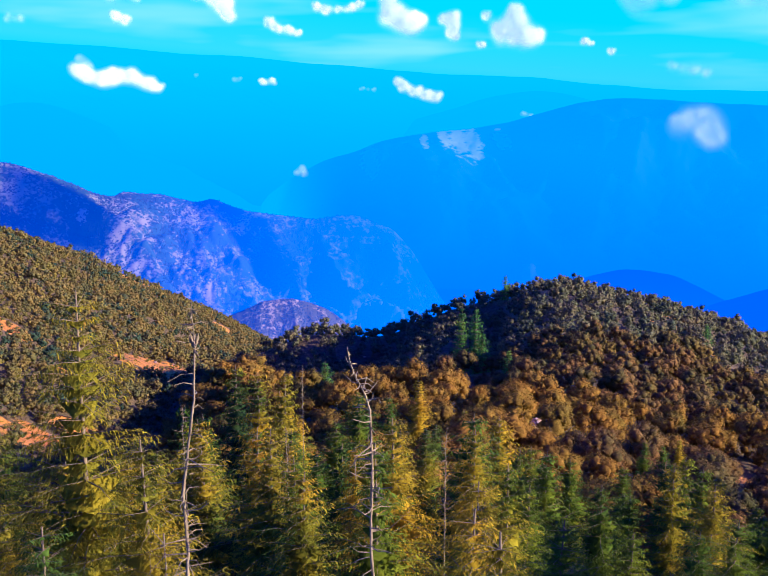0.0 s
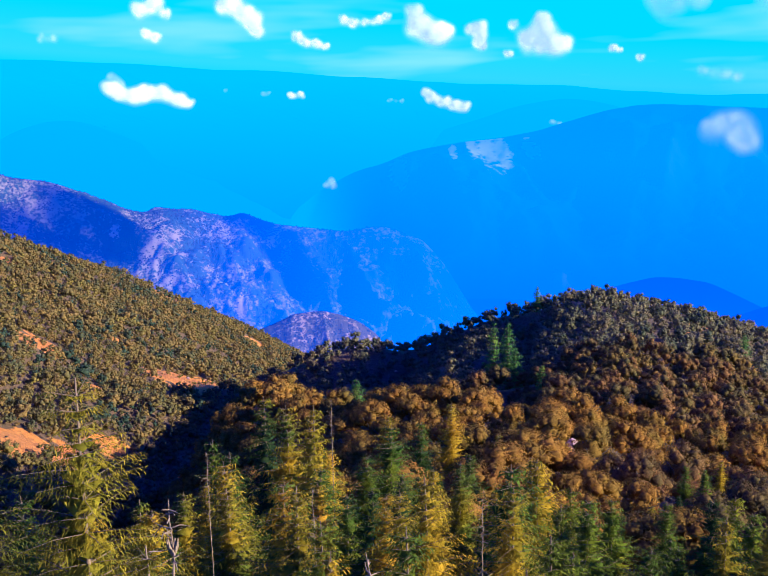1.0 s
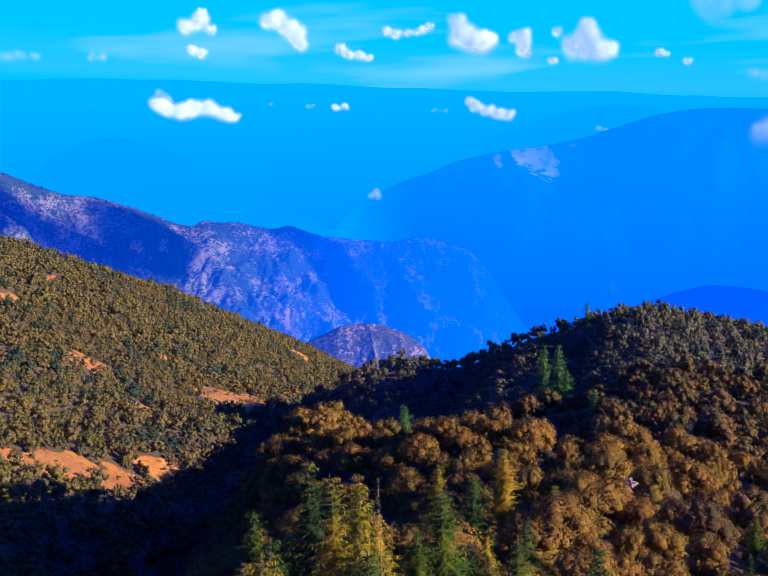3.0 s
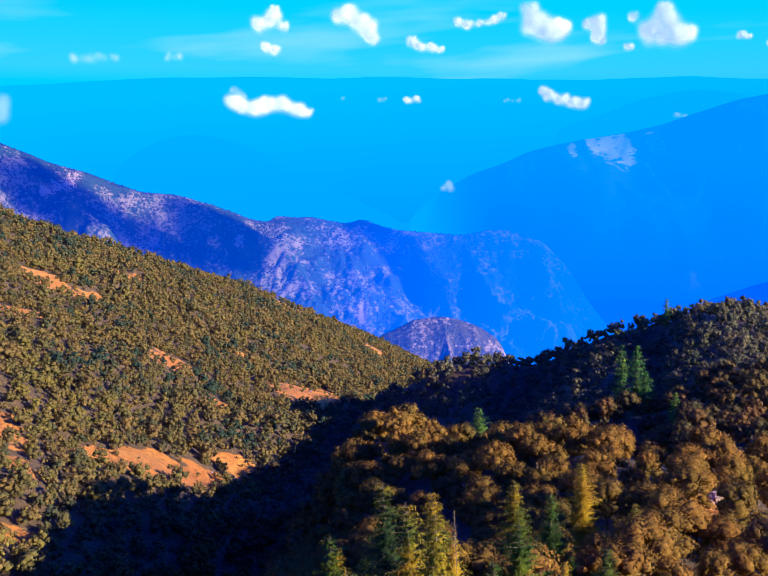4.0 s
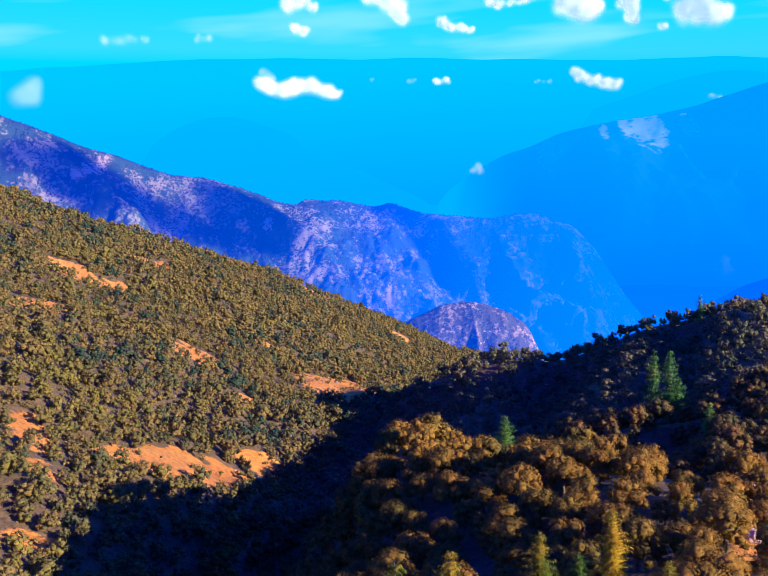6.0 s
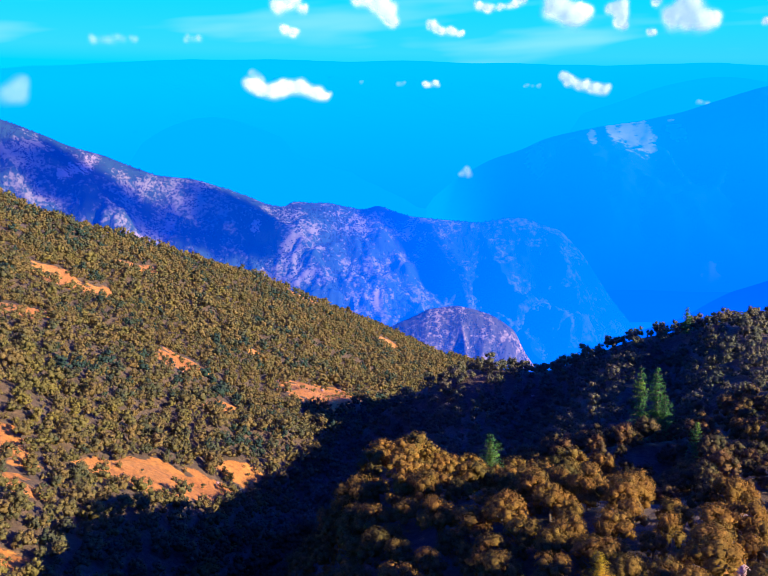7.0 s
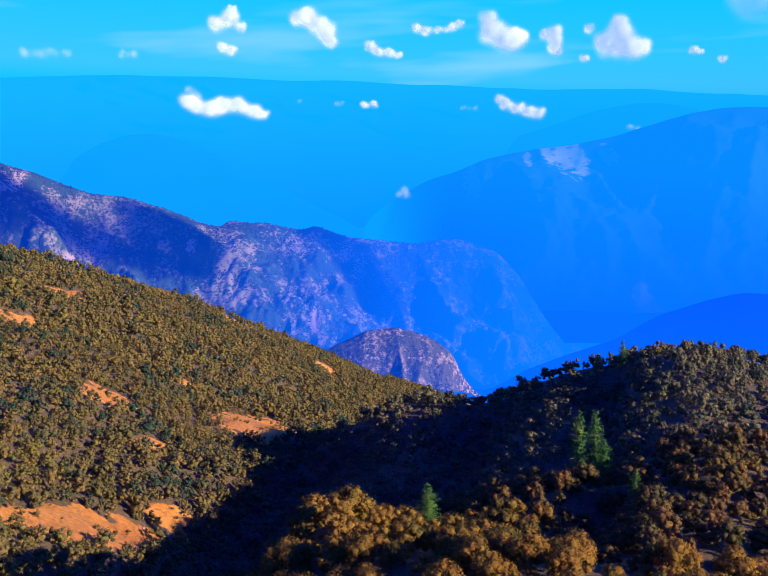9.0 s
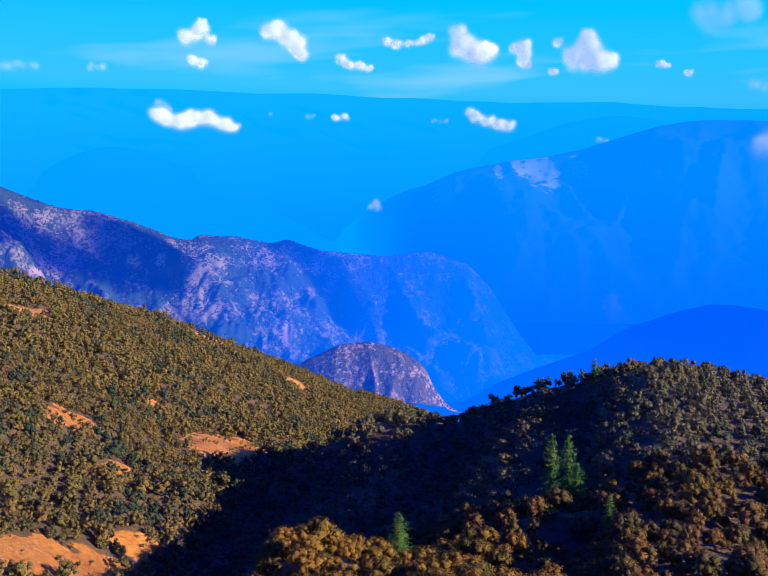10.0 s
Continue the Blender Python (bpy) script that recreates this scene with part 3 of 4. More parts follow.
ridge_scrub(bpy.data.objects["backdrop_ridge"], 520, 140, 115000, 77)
# the spur and its scrub carry painted haze glow too
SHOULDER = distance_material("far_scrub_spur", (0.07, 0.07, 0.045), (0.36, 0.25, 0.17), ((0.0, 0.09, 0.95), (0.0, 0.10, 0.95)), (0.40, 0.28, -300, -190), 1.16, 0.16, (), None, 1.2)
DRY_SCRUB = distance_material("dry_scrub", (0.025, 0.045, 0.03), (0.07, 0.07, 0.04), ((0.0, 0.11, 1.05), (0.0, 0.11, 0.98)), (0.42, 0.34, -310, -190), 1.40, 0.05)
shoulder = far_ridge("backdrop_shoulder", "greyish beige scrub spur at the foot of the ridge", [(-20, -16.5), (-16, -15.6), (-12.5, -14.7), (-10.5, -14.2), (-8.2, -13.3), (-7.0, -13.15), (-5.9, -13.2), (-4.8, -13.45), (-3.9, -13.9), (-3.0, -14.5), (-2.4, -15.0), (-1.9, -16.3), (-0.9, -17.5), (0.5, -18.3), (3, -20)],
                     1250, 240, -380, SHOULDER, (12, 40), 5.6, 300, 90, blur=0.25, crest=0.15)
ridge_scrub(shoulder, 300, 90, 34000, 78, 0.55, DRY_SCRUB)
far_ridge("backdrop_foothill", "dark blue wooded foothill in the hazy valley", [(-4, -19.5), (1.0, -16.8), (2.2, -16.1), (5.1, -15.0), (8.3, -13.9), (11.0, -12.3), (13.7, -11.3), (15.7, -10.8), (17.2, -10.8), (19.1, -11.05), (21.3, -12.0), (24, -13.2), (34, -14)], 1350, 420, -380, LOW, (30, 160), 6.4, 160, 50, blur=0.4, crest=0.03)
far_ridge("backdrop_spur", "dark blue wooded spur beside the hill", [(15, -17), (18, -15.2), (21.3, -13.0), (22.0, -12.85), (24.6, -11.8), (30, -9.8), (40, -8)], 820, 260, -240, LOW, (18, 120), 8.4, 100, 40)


# ---------------------------------------------------------------- clouds
def soften(ob, voxel, rounds):
    """Melt the balls into one billowing skin."""
    m = ob.modifiers.new("merge", "REMESH")
    m.mode, m.voxel_size, m.use_smooth_shade = "VOXEL", voxel, True
    m = ob.modifiers.new("smooth", "SMOOTH")
    m.factor, m.iterations = 0.6, rounds
    done = bpy.data.meshes.new_from_object(ob.evaluated_get(bpy.context.evaluated_depsgraph_get()))
    rough = ob.data
    ob.modifiers.clear()
    ob.data = done
    bpy.data.meshes.remove(rough)


def cloud(bearing, rise, lumps, far=4200, thin=1.0, spot=None, turn=0, label="small white fair-weather cloud drifting before the mountains"):
    """lumps: (across, up, radius) in degrees from the cloud's middle."""
    r = random.Random(int(bearing * 100) + 7)
    scale = far * 0.01745
    balls = []
    for k, (across, up, size) in enumerate(lumps):
        balls.append((across * scale, 0, up * scale, size * 1.0 * scale))
        for _ in range(6 if thin > 0.6 else 2):
            balls.append(((across + r.uniform(-0.85, 0.85) * size) * scale, r.uniform(-0.4, 0.4) * size * scale, (up + r.uniform(-0.4, 0.7) * size) * scale, size * r.uniform(0.42, 0.68) * scale))
        if k:
            a0, u0, s0 = lumps[k - 1]
            balls.append(((across + a0) / 2 * scale, 0, (up + u0) / 2 * scale, (size + s0) / 2 * 0.85 * scale))
    mean = max(q[3] for q in balls)
    bm = bmesh.new()
    for x, y, z, q in balls:
        bmesh.ops.create_icosphere(bm, subdivisions=2, radius=q * 2.1, matrix=Matrix.Translation((x, y, z)))
    me = bpy.data.meshes.new("cloud")
    bm.to_mesh(me)
    bm.free()
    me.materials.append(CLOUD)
    ob = new("cloud", me)
    ob.matrix_world = pose(*spot, 0, 0, turn) if spot else pose(*place(bearing, rise, far), 0, 0, -bearing)
    soften(ob, mean * 0.22, 6)
    # the vapour is thick in the middle of the billows and fades out to the rim, most slowly below
    me = ob.data
    co = np.empty(len(me.vertices) * 3, np.float32)
    me.vertices.foreach_get("co", co)
    co = co.reshape(-1, 3)
    thick = np.zeros(len(co))
    for x, y, z, q in balls:
        dz = co[:, 2] - z
        thick += np.exp(-((co[:, 0] - x) ** 2 + (dz * np.where(dz > 0, 1.1, 0.88)) ** 2) / (0.86 * q) ** 2)
    u = np.clip((thick - 0.10) / (2.6 if thin <= 1 else 0.7), 0, 1)
    cover = 1 - np.sqrt(1 - min(0.985 * thin, 0.99) * u * u * (3 - 2 * u))
    mask = me.attributes.new("cover", "FLOAT", "POINT")
    mask.data.foreach_set("value", cover.astype(np.float32))
    return tagged(ob, label, "cloud", "fair-weather clouds")


# across, up, radius in degrees
cloud(-16.6, 1.35, [(-2.3, 0.5, 0.55), (-1.7, 0.1, 0.5), (-0.9, -0.12, 0.55), (-0.4, 0.0, 0.5), (0.1, 0.15, 0.5), (0.9, 0.05, 0.55), (1.8, -0.35, 0.5), (2.4, -0.6, 0.35)], label="long white cloud with a raised puff at one end")
cloud(-18.6, 2.35, [(0, 0, 0.4), (0.4, -0.3, 0.3)], thin=0.4, label="faint grey wisp of cloud above a larger one")
cloud(2.2, 0.6, [(-1.3, 0.65, 0.35), (-0.8, 0.25, 0.4), (-0.1, -0.05, 0.4), (0.6, -0.25, 0.42), (1.2, -0.35, 0.42)], label="long white cloud sagging in the middle")
cloud(-16.2, 6.4, [(-0.6, -0.1, 0.5), (0.3, 0.3, 0.55), (0.5, 0.8, 0.25), (0.9, -0.3, 0.35)])
cloud(-16.2, 4.85, [(-0.3, 0.1, 0.35), (0.3, -0.1, 0.35)])
cloud(-10.6, 6.0, [(-0.9, 0.6, 0.6), (-0.3, 0.9, 0.5), (0.2, 0.1, 0.6), (0.7, -0.3, 0.55), (0.9, -0.9, 0.4)])
cloud(-6.3, 4.45, [(-0.9, 0.35, 0.35), (-0.4, 0.0, 0.35), (0.3, -0.15, 0.32), (0.9, -0.3, 0.25)])
cloud(-2.9, 5.6, [(-1.4, 0.15, 0.32), (-0.7, -0.05, 0.32), (0.1, 0.0, 0.25), (0.8, 0.1, 0.3), (1.4, 0.25, 0.3)])
cloud(1.3, 5.0, [(-1.1, 1.0, 0.55), (-0.8, 0.3, 0.75), (0.0, -0.2, 0.75), (0.7, -0.4, 0.6), (1.0, 0.1, 0.4)])
cloud(4.1, 4.7, [(-0.3, 0.3, 0.4), (0.3, 0.5, 0.45), (0.4, -0.2, 0.45), (0.3, -0.7, 0.4)])
cloud(8.2, 4.3, [(-1.7, 0.9, 0.32), (-0.6, -0.2, 0.7), (0.1, 0.5, 0.75), (0.15, 1.3, 0.45), (0.6, -0.3, 0.8), (1.4, -0.5, 0.5)])
cloud(6.2, 3.5, [(0, 0, 0.32)])
cloud(12.8, 3.5, [(-0.2, 0.1, 0.28), (0.2, -0.05, 0.2)])
cloud(14.3, 2.95, [(0, 0, 0.28)])
cloud(16.4, 6.1, [(-1.2, 0.3, 0.9), (-0.6, -0.4, 0.8), (0.3, 0.4, 0.9), (1.2, 0.5, 0.7), (1.4, -0.1, 0.5)], thin=0.34, label="large soft grey-white cloud")
cloud(22.0, 5.9, [(-0.8, 0.1, 0.7), (0.4, 0.3, 0.9), (1.4, 0.0, 0.8)], thin=0.34, label="large soft grey-white cloud")
cloud(19.9, -1.5, [(-1.4, -0.1, 0.8), (-0.4, 0.6, 0.9), (0.6, 0.1, 0.9), (0.9, -0.9, 0.7), (0.2, -0.6, 0.7)], far=3300, thin=0.5, label="soft grey-white cloud hanging over the far slope")
cloud(18.8, 1.9, [(-0.9, 0.1, 0.4), (0.2, 0.0, 0.45), (1.2, -0.2, 0.4)], thin=0.4)
cloud(-7.4, 1.15, [(-0.35, 0, 0.25), (0.3, 0, 0.25)])
cloud(-9.4, 1.3, [(-0.15, 0, 0.22), (0.2, 0, 0.2)], thin=0.2)
cloud(-11.9, 1.5, [(0, 0, 0.18)], thin=0.2)
cloud(9.2, -0.85, [(-0.3, 0, 0.22), (0.3, -0.05, 0.20)], thin=0.4)
cloud(-1.0, 0.65, [(-0.4, 0.1, 0.2), (0.4, 0, 0.2)], thin=0.4)
cloud(-27.0, 4.85, [(-1.2, 0, 0.35), (0, 0, 0.4), (1.2, -0.05, 0.3)], thin=0.4, label="faint level streak of cloud")
cloud(-22.2, 4.7, [(-0.4, 0, 0.3), (0.4, 0, 0.3)], thin=0.4, label="faint level streak of cloud")
cloud(-33.0, 2.0, [(-0.6, -0.2, 0.7), (0.4, 0.6, 0.6), (0.3, -0.3, 0.6)], thin=0.3, label="soft grey-white cloud above the ridge")
cloud(-5.4, -4.5, [(-0.2, -0.1, 0.3), (0.1, 0.25, 0.25), (0.3, -0.2, 0.25)], far=3600, thin=0.35, label="small puff of mist before the mountain")
# unseen clouds added over the valley, shaped to cast the shadows on the far ridge
def shadow_cloud(target, back, lumps):
    spot = Vector(target) + sun_way * back
    cloud(0, 0, lumps, far=573, thin=1.1, spot=tuple(spot), turn=90 - SUN_AZ + 90, label="unseen cloud added to shade the far ridge")


SHADED = (-707.8, 1637.2, -81.1)       # a spot on the ridge's face between the three shadows
shadow_cloud(SHADED, 2100, [(-22.4, 21.6, 2.6), (-17.8, 20.5, 2.8), (-14.5, 19.5, 2.6), (-18.6, 14.5, 3.0), (-12.5, 15.5, 3.2), (-9.3, 11, 3.2), (-17.5, 8, 2.8), (-12.5, 8.5, 3.0), (-6.6, 6.5, 3.0), (-9.3, 1.5, 2.8), (-3.5, 1.5, 2.8), (-3.0, -3.5, 2.6), (0, -8, 2.4), (4.0, -11, 2.0)])
shadow_cloud(SHADED, 2100, [(5.1, 4.2, 2.4), (2.2, 0.6, 2.2), (6.7, 0.8, 2.6), (3.0, -3.4, 2.4), (8.2, -3.2, 2.6), (6.2, -8, 2.4), (9.0, -6.6, 2.0)])
# this added cloud stands in for the shade of the ridge's right-hand ravines
shadow_cloud(SHADED, 2100, [(26.5, -13, 2.4), (29.8, -16, 2.6), (26.5, -20.5, 2.4), (23.5, -25.5, 2.6), (19.5, -31, 2.4)])


# ---------------------------------------------------------------- leaves and wood
def sphere_points(r, n):
    v = r.normal(size=(n, 3))
    return v / np.linalg.norm(v, axis=1, keepdims=True)


def leaf_quads(r, centres, normals, long_, wide):
    """Kite-shaped leaves or leaf sprays at the centres, facing about along the normals."""
    n = len(centres)
    side = np.cross(normals, r.normal(size=(n, 3)))
    side /= np.linalg.norm(side, axis=1, keepdims=True) + 1e-9
    up = np.cross(normals, side)
    a = (long_ * r.uniform(0.6, 1.35, n))[:, None]
    b = (wide * r.uniform(0.6, 1.35, n))[:, None]
    v = np.stack([centres - side * a, centres - up * b + side * a * 0.15, centres + side * a, centres + up * b + normals * b * 0.3], 1)
    return v.reshape(-1, 3), np.arange(4 * n).reshape(n, 4)


def tube(points, radii, sides=6):
    """A tapered, bent round limb through the points."""
    points = np.asarray(points, float)
    verts = []
    for k, (p, rad) in enumerate(zip(points, radii)):
        way = points[min(k + 1, len(points) - 1)] - points[max(k - 1, 0)]
        way = way / (np.linalg.norm(way) + 1e-9)
        ref = np.array((1.0, 0, 0)) if abs(way[0]) < 0.8 else np.array((0, 1.0, 0))
        u = np.cross(way, ref)
        u /= np.linalg.norm(u)
        w = np.cross(way, u)
        for s in range(sides):
            a = 6.2832 * s / sides
            verts.append(p + rad * (math.cos(a) * u + math.sin(a) * w))
    faces = []
    for k in range(len(points) - 1):
        for s in range(sides):
            t = (s + 1) % sides
            faces.append((k * sides + s, k * sides + t, (k + 1) * sides + t, (k + 1) * sides + s))
    return np.array(verts), np.array(faces)


def lump_set(r, wide, tall, count):
    """The leafy boughs of a broad crown: centres and radii."""
    out = []
    for k in range(count):
        a = 6.2832 * (k * 0.618 + r.uniform(-0.08, 0.08))
        up = r.uniform(0.0, 1.0) ** 0.8
        reach = math.sqrt(max(0.0, 1 - (up * 0.95) ** 2)) * r.uniform(0.62, 1.0)
        size = wide * r.uniform(0.105, 0.185) * (1.25 if count < 9 else 1.0)
        out.append((math.cos(a) * reach * wide * 0.40, math.sin(a) * reach * wide * 0.40, tall * (0.26 + 0.66 * up) - size * 0.4, size))
    out.append((0, 0, tall * 0.5, wide * 0.27))
    return np.array(out)


def crown_arrays(r, wide, tall, lumps, leaves, leaf, core=True):
    b = lump_set(r, wide, tall, lumps)
    share = b[:, 3] ** 2
    pick = r.choice(len(b), leaves * 2, p=share / share.sum())
    way = sphere_points(r, leaves * 2)
    way[:, 2] = np.where(way[:, 2] < -0.3, -way[:, 2], way[:, 2])
    spot = b[pick, :3] + way * (b[pick, 3] * r.uniform(0.85, 1.12, leaves * 2))[:, None]
    buried = np.zeros(len(spot), bool)
    for k, (x, y, z, s) in enumerate(b):
        buried |= (np.linalg.norm(spot - (x, y, z), axis=1) < s * 0.84) & (pick != k)
    keep = np.nonzero(~buried)[0][:leaves]
    face = way[keep] + 0.33 * r.normal(size=(len(keep), 3))
    face /= np.linalg.norm(face, axis=1, keepdims=True)
    pieces = [leaf_quads(r, spot[keep], face, leaf, leaf * 0.62)]
    whole = (spot[keep] - (0, 0, tall * 0.45)) / (wide * 0.5)
    soft = 0.60 * way[keep] + 0.85 * whole + 0.14 * r.normal(size=(len(keep), 3))
    normals = [np.repeat(soft, 4, axis=0)]
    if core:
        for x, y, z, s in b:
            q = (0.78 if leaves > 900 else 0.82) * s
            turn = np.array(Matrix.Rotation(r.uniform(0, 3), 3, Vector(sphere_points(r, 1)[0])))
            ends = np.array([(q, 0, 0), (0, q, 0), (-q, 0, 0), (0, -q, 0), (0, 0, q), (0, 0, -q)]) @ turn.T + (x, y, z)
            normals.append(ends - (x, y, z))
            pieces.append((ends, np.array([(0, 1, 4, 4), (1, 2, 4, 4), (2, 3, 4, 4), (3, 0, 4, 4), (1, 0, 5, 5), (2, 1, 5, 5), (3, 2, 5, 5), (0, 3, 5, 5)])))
    normals = np.concatenate(normals)
    return *join(pieces), normals / np.linalg.norm(normals, axis=1, keepdims=True)


def oak_trunk(r, wide, tall):
    pieces = []
    lean = r.uniform(-0.06, 0.06, 2) * tall
    mid = np.array((lean[0] * 0.5, lean[1] * 0.5, tall * 0.3))
    pieces.append(tube([(0, 0, -0.6), (lean[0] * 0.2, lean[1] * 0.2, tall * 0.14), mid, (lean[0], lean[1], tall * 0.62)], [wide * 0.050, wide * 0.038, wide * 0.032, wide * 0.012], 7))
    for k in range(6):
        a = k * 2.4 + r.uniform(0, 1)
        out = wide * r.uniform(0.22, 0.36)
        top = np.array((math.cos(a) * out, math.sin(a) * out, tall * r.uniform(0.5, 0.75)))
        pieces.append(tube([mid * r.uniform(0.7, 1.1), (mid + top) * 0.5 + (0, 0, 0.1 * tall * r.uniform(-0.5, 1)), top], [wide * 0.020, wide * 0.014, wide * 0.005], 5))
    return join(pieces)


def make_oak(seed, wide, tall, leaves, leaf, mat=None):
    r = np.random.default_rng(seed)
    base = new("oak_tree")
    v, f = oak_trunk(r, wide, tall)
    part("trunk", mesh_from("oak_trunk", v, [f], [BARK], smooth=True), base)
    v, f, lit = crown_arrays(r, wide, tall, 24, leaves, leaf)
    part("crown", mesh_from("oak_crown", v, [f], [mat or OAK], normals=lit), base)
    return base


def make_conifer(seed, tall, spread, layers, twigs, needle, mat, droop=0.25, name="cedar_tree", bare_top=0.0, plump=0.24, plain=False, skirt=0.66):
    """A cedar or fir: straight tapered trunk, level boughs, twigs to both sides of each bough, needle sprays along the twigs."""
    r = np.random.default_rng(seed)
    base = new(name)
    bend = r.uniform(-0.02, 0.02, 2) * tall
    stem = lambda h: np.array((bend[0] * (h / tall) ** 2, bend[1] * (h / tall) ** 2, h))
    wood = [tube([stem(h * tall) - (0, 0, 0.8 if h == 0 else 0) for h in (0, 0.2, 0.45, 0.7, 0.9, 1.0)], [tall * q for q in (0.015, 0.011, 0.008, 0.0042, 0.0022, 0.0012)], 7)]
    spots, ways, longs, skirts = [], [], [], []
    for k in range(layers):
        u = 0.12 + (1 - bare_top - 0.12) * max(0.0, (k + r.uniform(-0.3, 0.3)) / layers) ** 0.72
        h = u * tall
        reach = spread * (1 - u) ** 0.75 * r.uniform(0.7, 1.2) + 0.20
        arms = 8 if u < 0.7 else 6
        star, ends = [stem(h) + (0, 0, 0.02 * reach)], []
        for j in range(arms):
            if r.random() < 0.14:
                continue
            a = 6.2832 * (j + r.uniform(-0.25, 0.25)) / arms + k * 1.1
            length = reach * r.uniform(0.5, 1.2)
            way = np.array((math.cos(a), math.sin(a), 0.0))
            rise = 0.26 * u + r.uniform(-0.07, 0.08)
            start = stem(h)
            mid = start + way * length * 0.5 + (0, 0, rise * length * 0.45)
            end = start + way * length + (0, 0, (rise - droop * (1.15 - u)) * length)
            wood.append(tube([start, end], [0.007 * length + 0.006, 0.003], 3) if plain else tube([start, mid, end], [0.0045 * length + 0.004, 0.0025 * length + 0.002, 0.001], 3))
            ends.append((a, length, end - start))
            n = max(4, int(twigs * (length / spread) ** 0.7))
            s = (np.arange(n) + r.uniform(0.1, 0.9, n)) / n * 0.9 + 0.1
            line = np.where(s[:, None] < 0.5, start + (mid - start) * (s * 2)[:, None], mid + (end - mid) * (s * 2 - 1)[:, None])
            side = np.array((-way[1], way[0], 0.0))
            hand = np.where(np.arange(n) % 2, 1.0, -1.0)
            reach_out = (0.34 * length * (1.1 - s) ** 0.8 + 0.08) * r.uniform(0.6, 1.2, n)
            lead = way * 0.75 + side * (hand * r.uniform(0.5, 0.95, n))[:, None] + np.stack([np.zeros(n), np.zeros(n), r.uniform(-0.42, 0.02, n)], 1)
            lead /= np.linalg.norm(lead, axis=1, keepdims=True)
            many = np.maximum(2, (reach_out / (1.25 * needle)).astype(int))
            which = np.repeat(np.arange(n), many)
            f = (np.arange(len(which)) - np.repeat(np.cumsum(many) - many, many) + 0.6) / many[which]
            spots.append(line[which] + lead[which] * (reach_out[which] * f)[:, None] + np.array((0, 0, -0.14)) * (reach_out[which] * f * f)[:, None])
            ways.append(lead[which] + r.normal(size=(len(which), 3)) * 0.38 + (0, 0, -0.12))
            longs.append(needle * r.uniform(0.75, 1.3, len(which)))
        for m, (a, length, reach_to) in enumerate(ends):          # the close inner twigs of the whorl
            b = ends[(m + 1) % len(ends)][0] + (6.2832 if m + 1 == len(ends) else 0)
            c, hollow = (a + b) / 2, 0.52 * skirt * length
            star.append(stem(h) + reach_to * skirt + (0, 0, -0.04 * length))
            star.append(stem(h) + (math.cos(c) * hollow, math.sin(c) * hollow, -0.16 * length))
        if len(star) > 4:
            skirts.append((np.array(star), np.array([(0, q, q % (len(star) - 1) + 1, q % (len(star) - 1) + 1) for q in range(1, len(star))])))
    spots, ways, longs = np.concatenate(spots), np.concatenate(ways), np.concatenate(longs)
    ways /= np.linalg.norm(ways, axis=1, keepdims=True)
    n = len(spots)
    up = np.array((0, 0, 1.0)) + r.normal(size=(n, 3)) * 0.45
    side = np.cross(ways, up)
    side /= np.linalg.norm(side, axis=1, keepdims=True)
    a, b = (longs * r.uniform(0.7, 1.3, n))[:, None], (longs * plump * r.uniform(0.7, 1.3, n))[:, None]
    down = np.array((0, 0, -0.45)) * a
    quads = np.stack([spots - ways * a * 0.8, spots + side * b, spots + ways * a + down, spots - side * b], 1).reshape(-1, 3)
    out = spots * (1, 1, 0)
    out /= np.linalg.norm(out, axis=1, keepdims=True) + 1e-6
    lit = np.repeat(0.7 * out + (0, 0, 0.55) + 0.30 * r.normal(size=(n, 3)), 4, axis=0)
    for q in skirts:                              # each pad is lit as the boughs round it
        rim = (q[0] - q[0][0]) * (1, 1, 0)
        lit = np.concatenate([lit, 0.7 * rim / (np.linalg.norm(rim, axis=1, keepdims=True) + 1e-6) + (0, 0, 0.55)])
    lit /= np.linalg.norm(lit, axis=1, keepdims=True)
    v, f = join(wood)
    part("trunk", mesh_from("conifer_trunk", v, [f], [CEDAR_BARK], smooth=True), base)
    v, f = join([(quads, np.arange(4 * n).reshape(n, 4))] + skirts)
    part("crown", mesh_from("conifer_crown", v, [f], [mat], normals=lit), base)
    return base


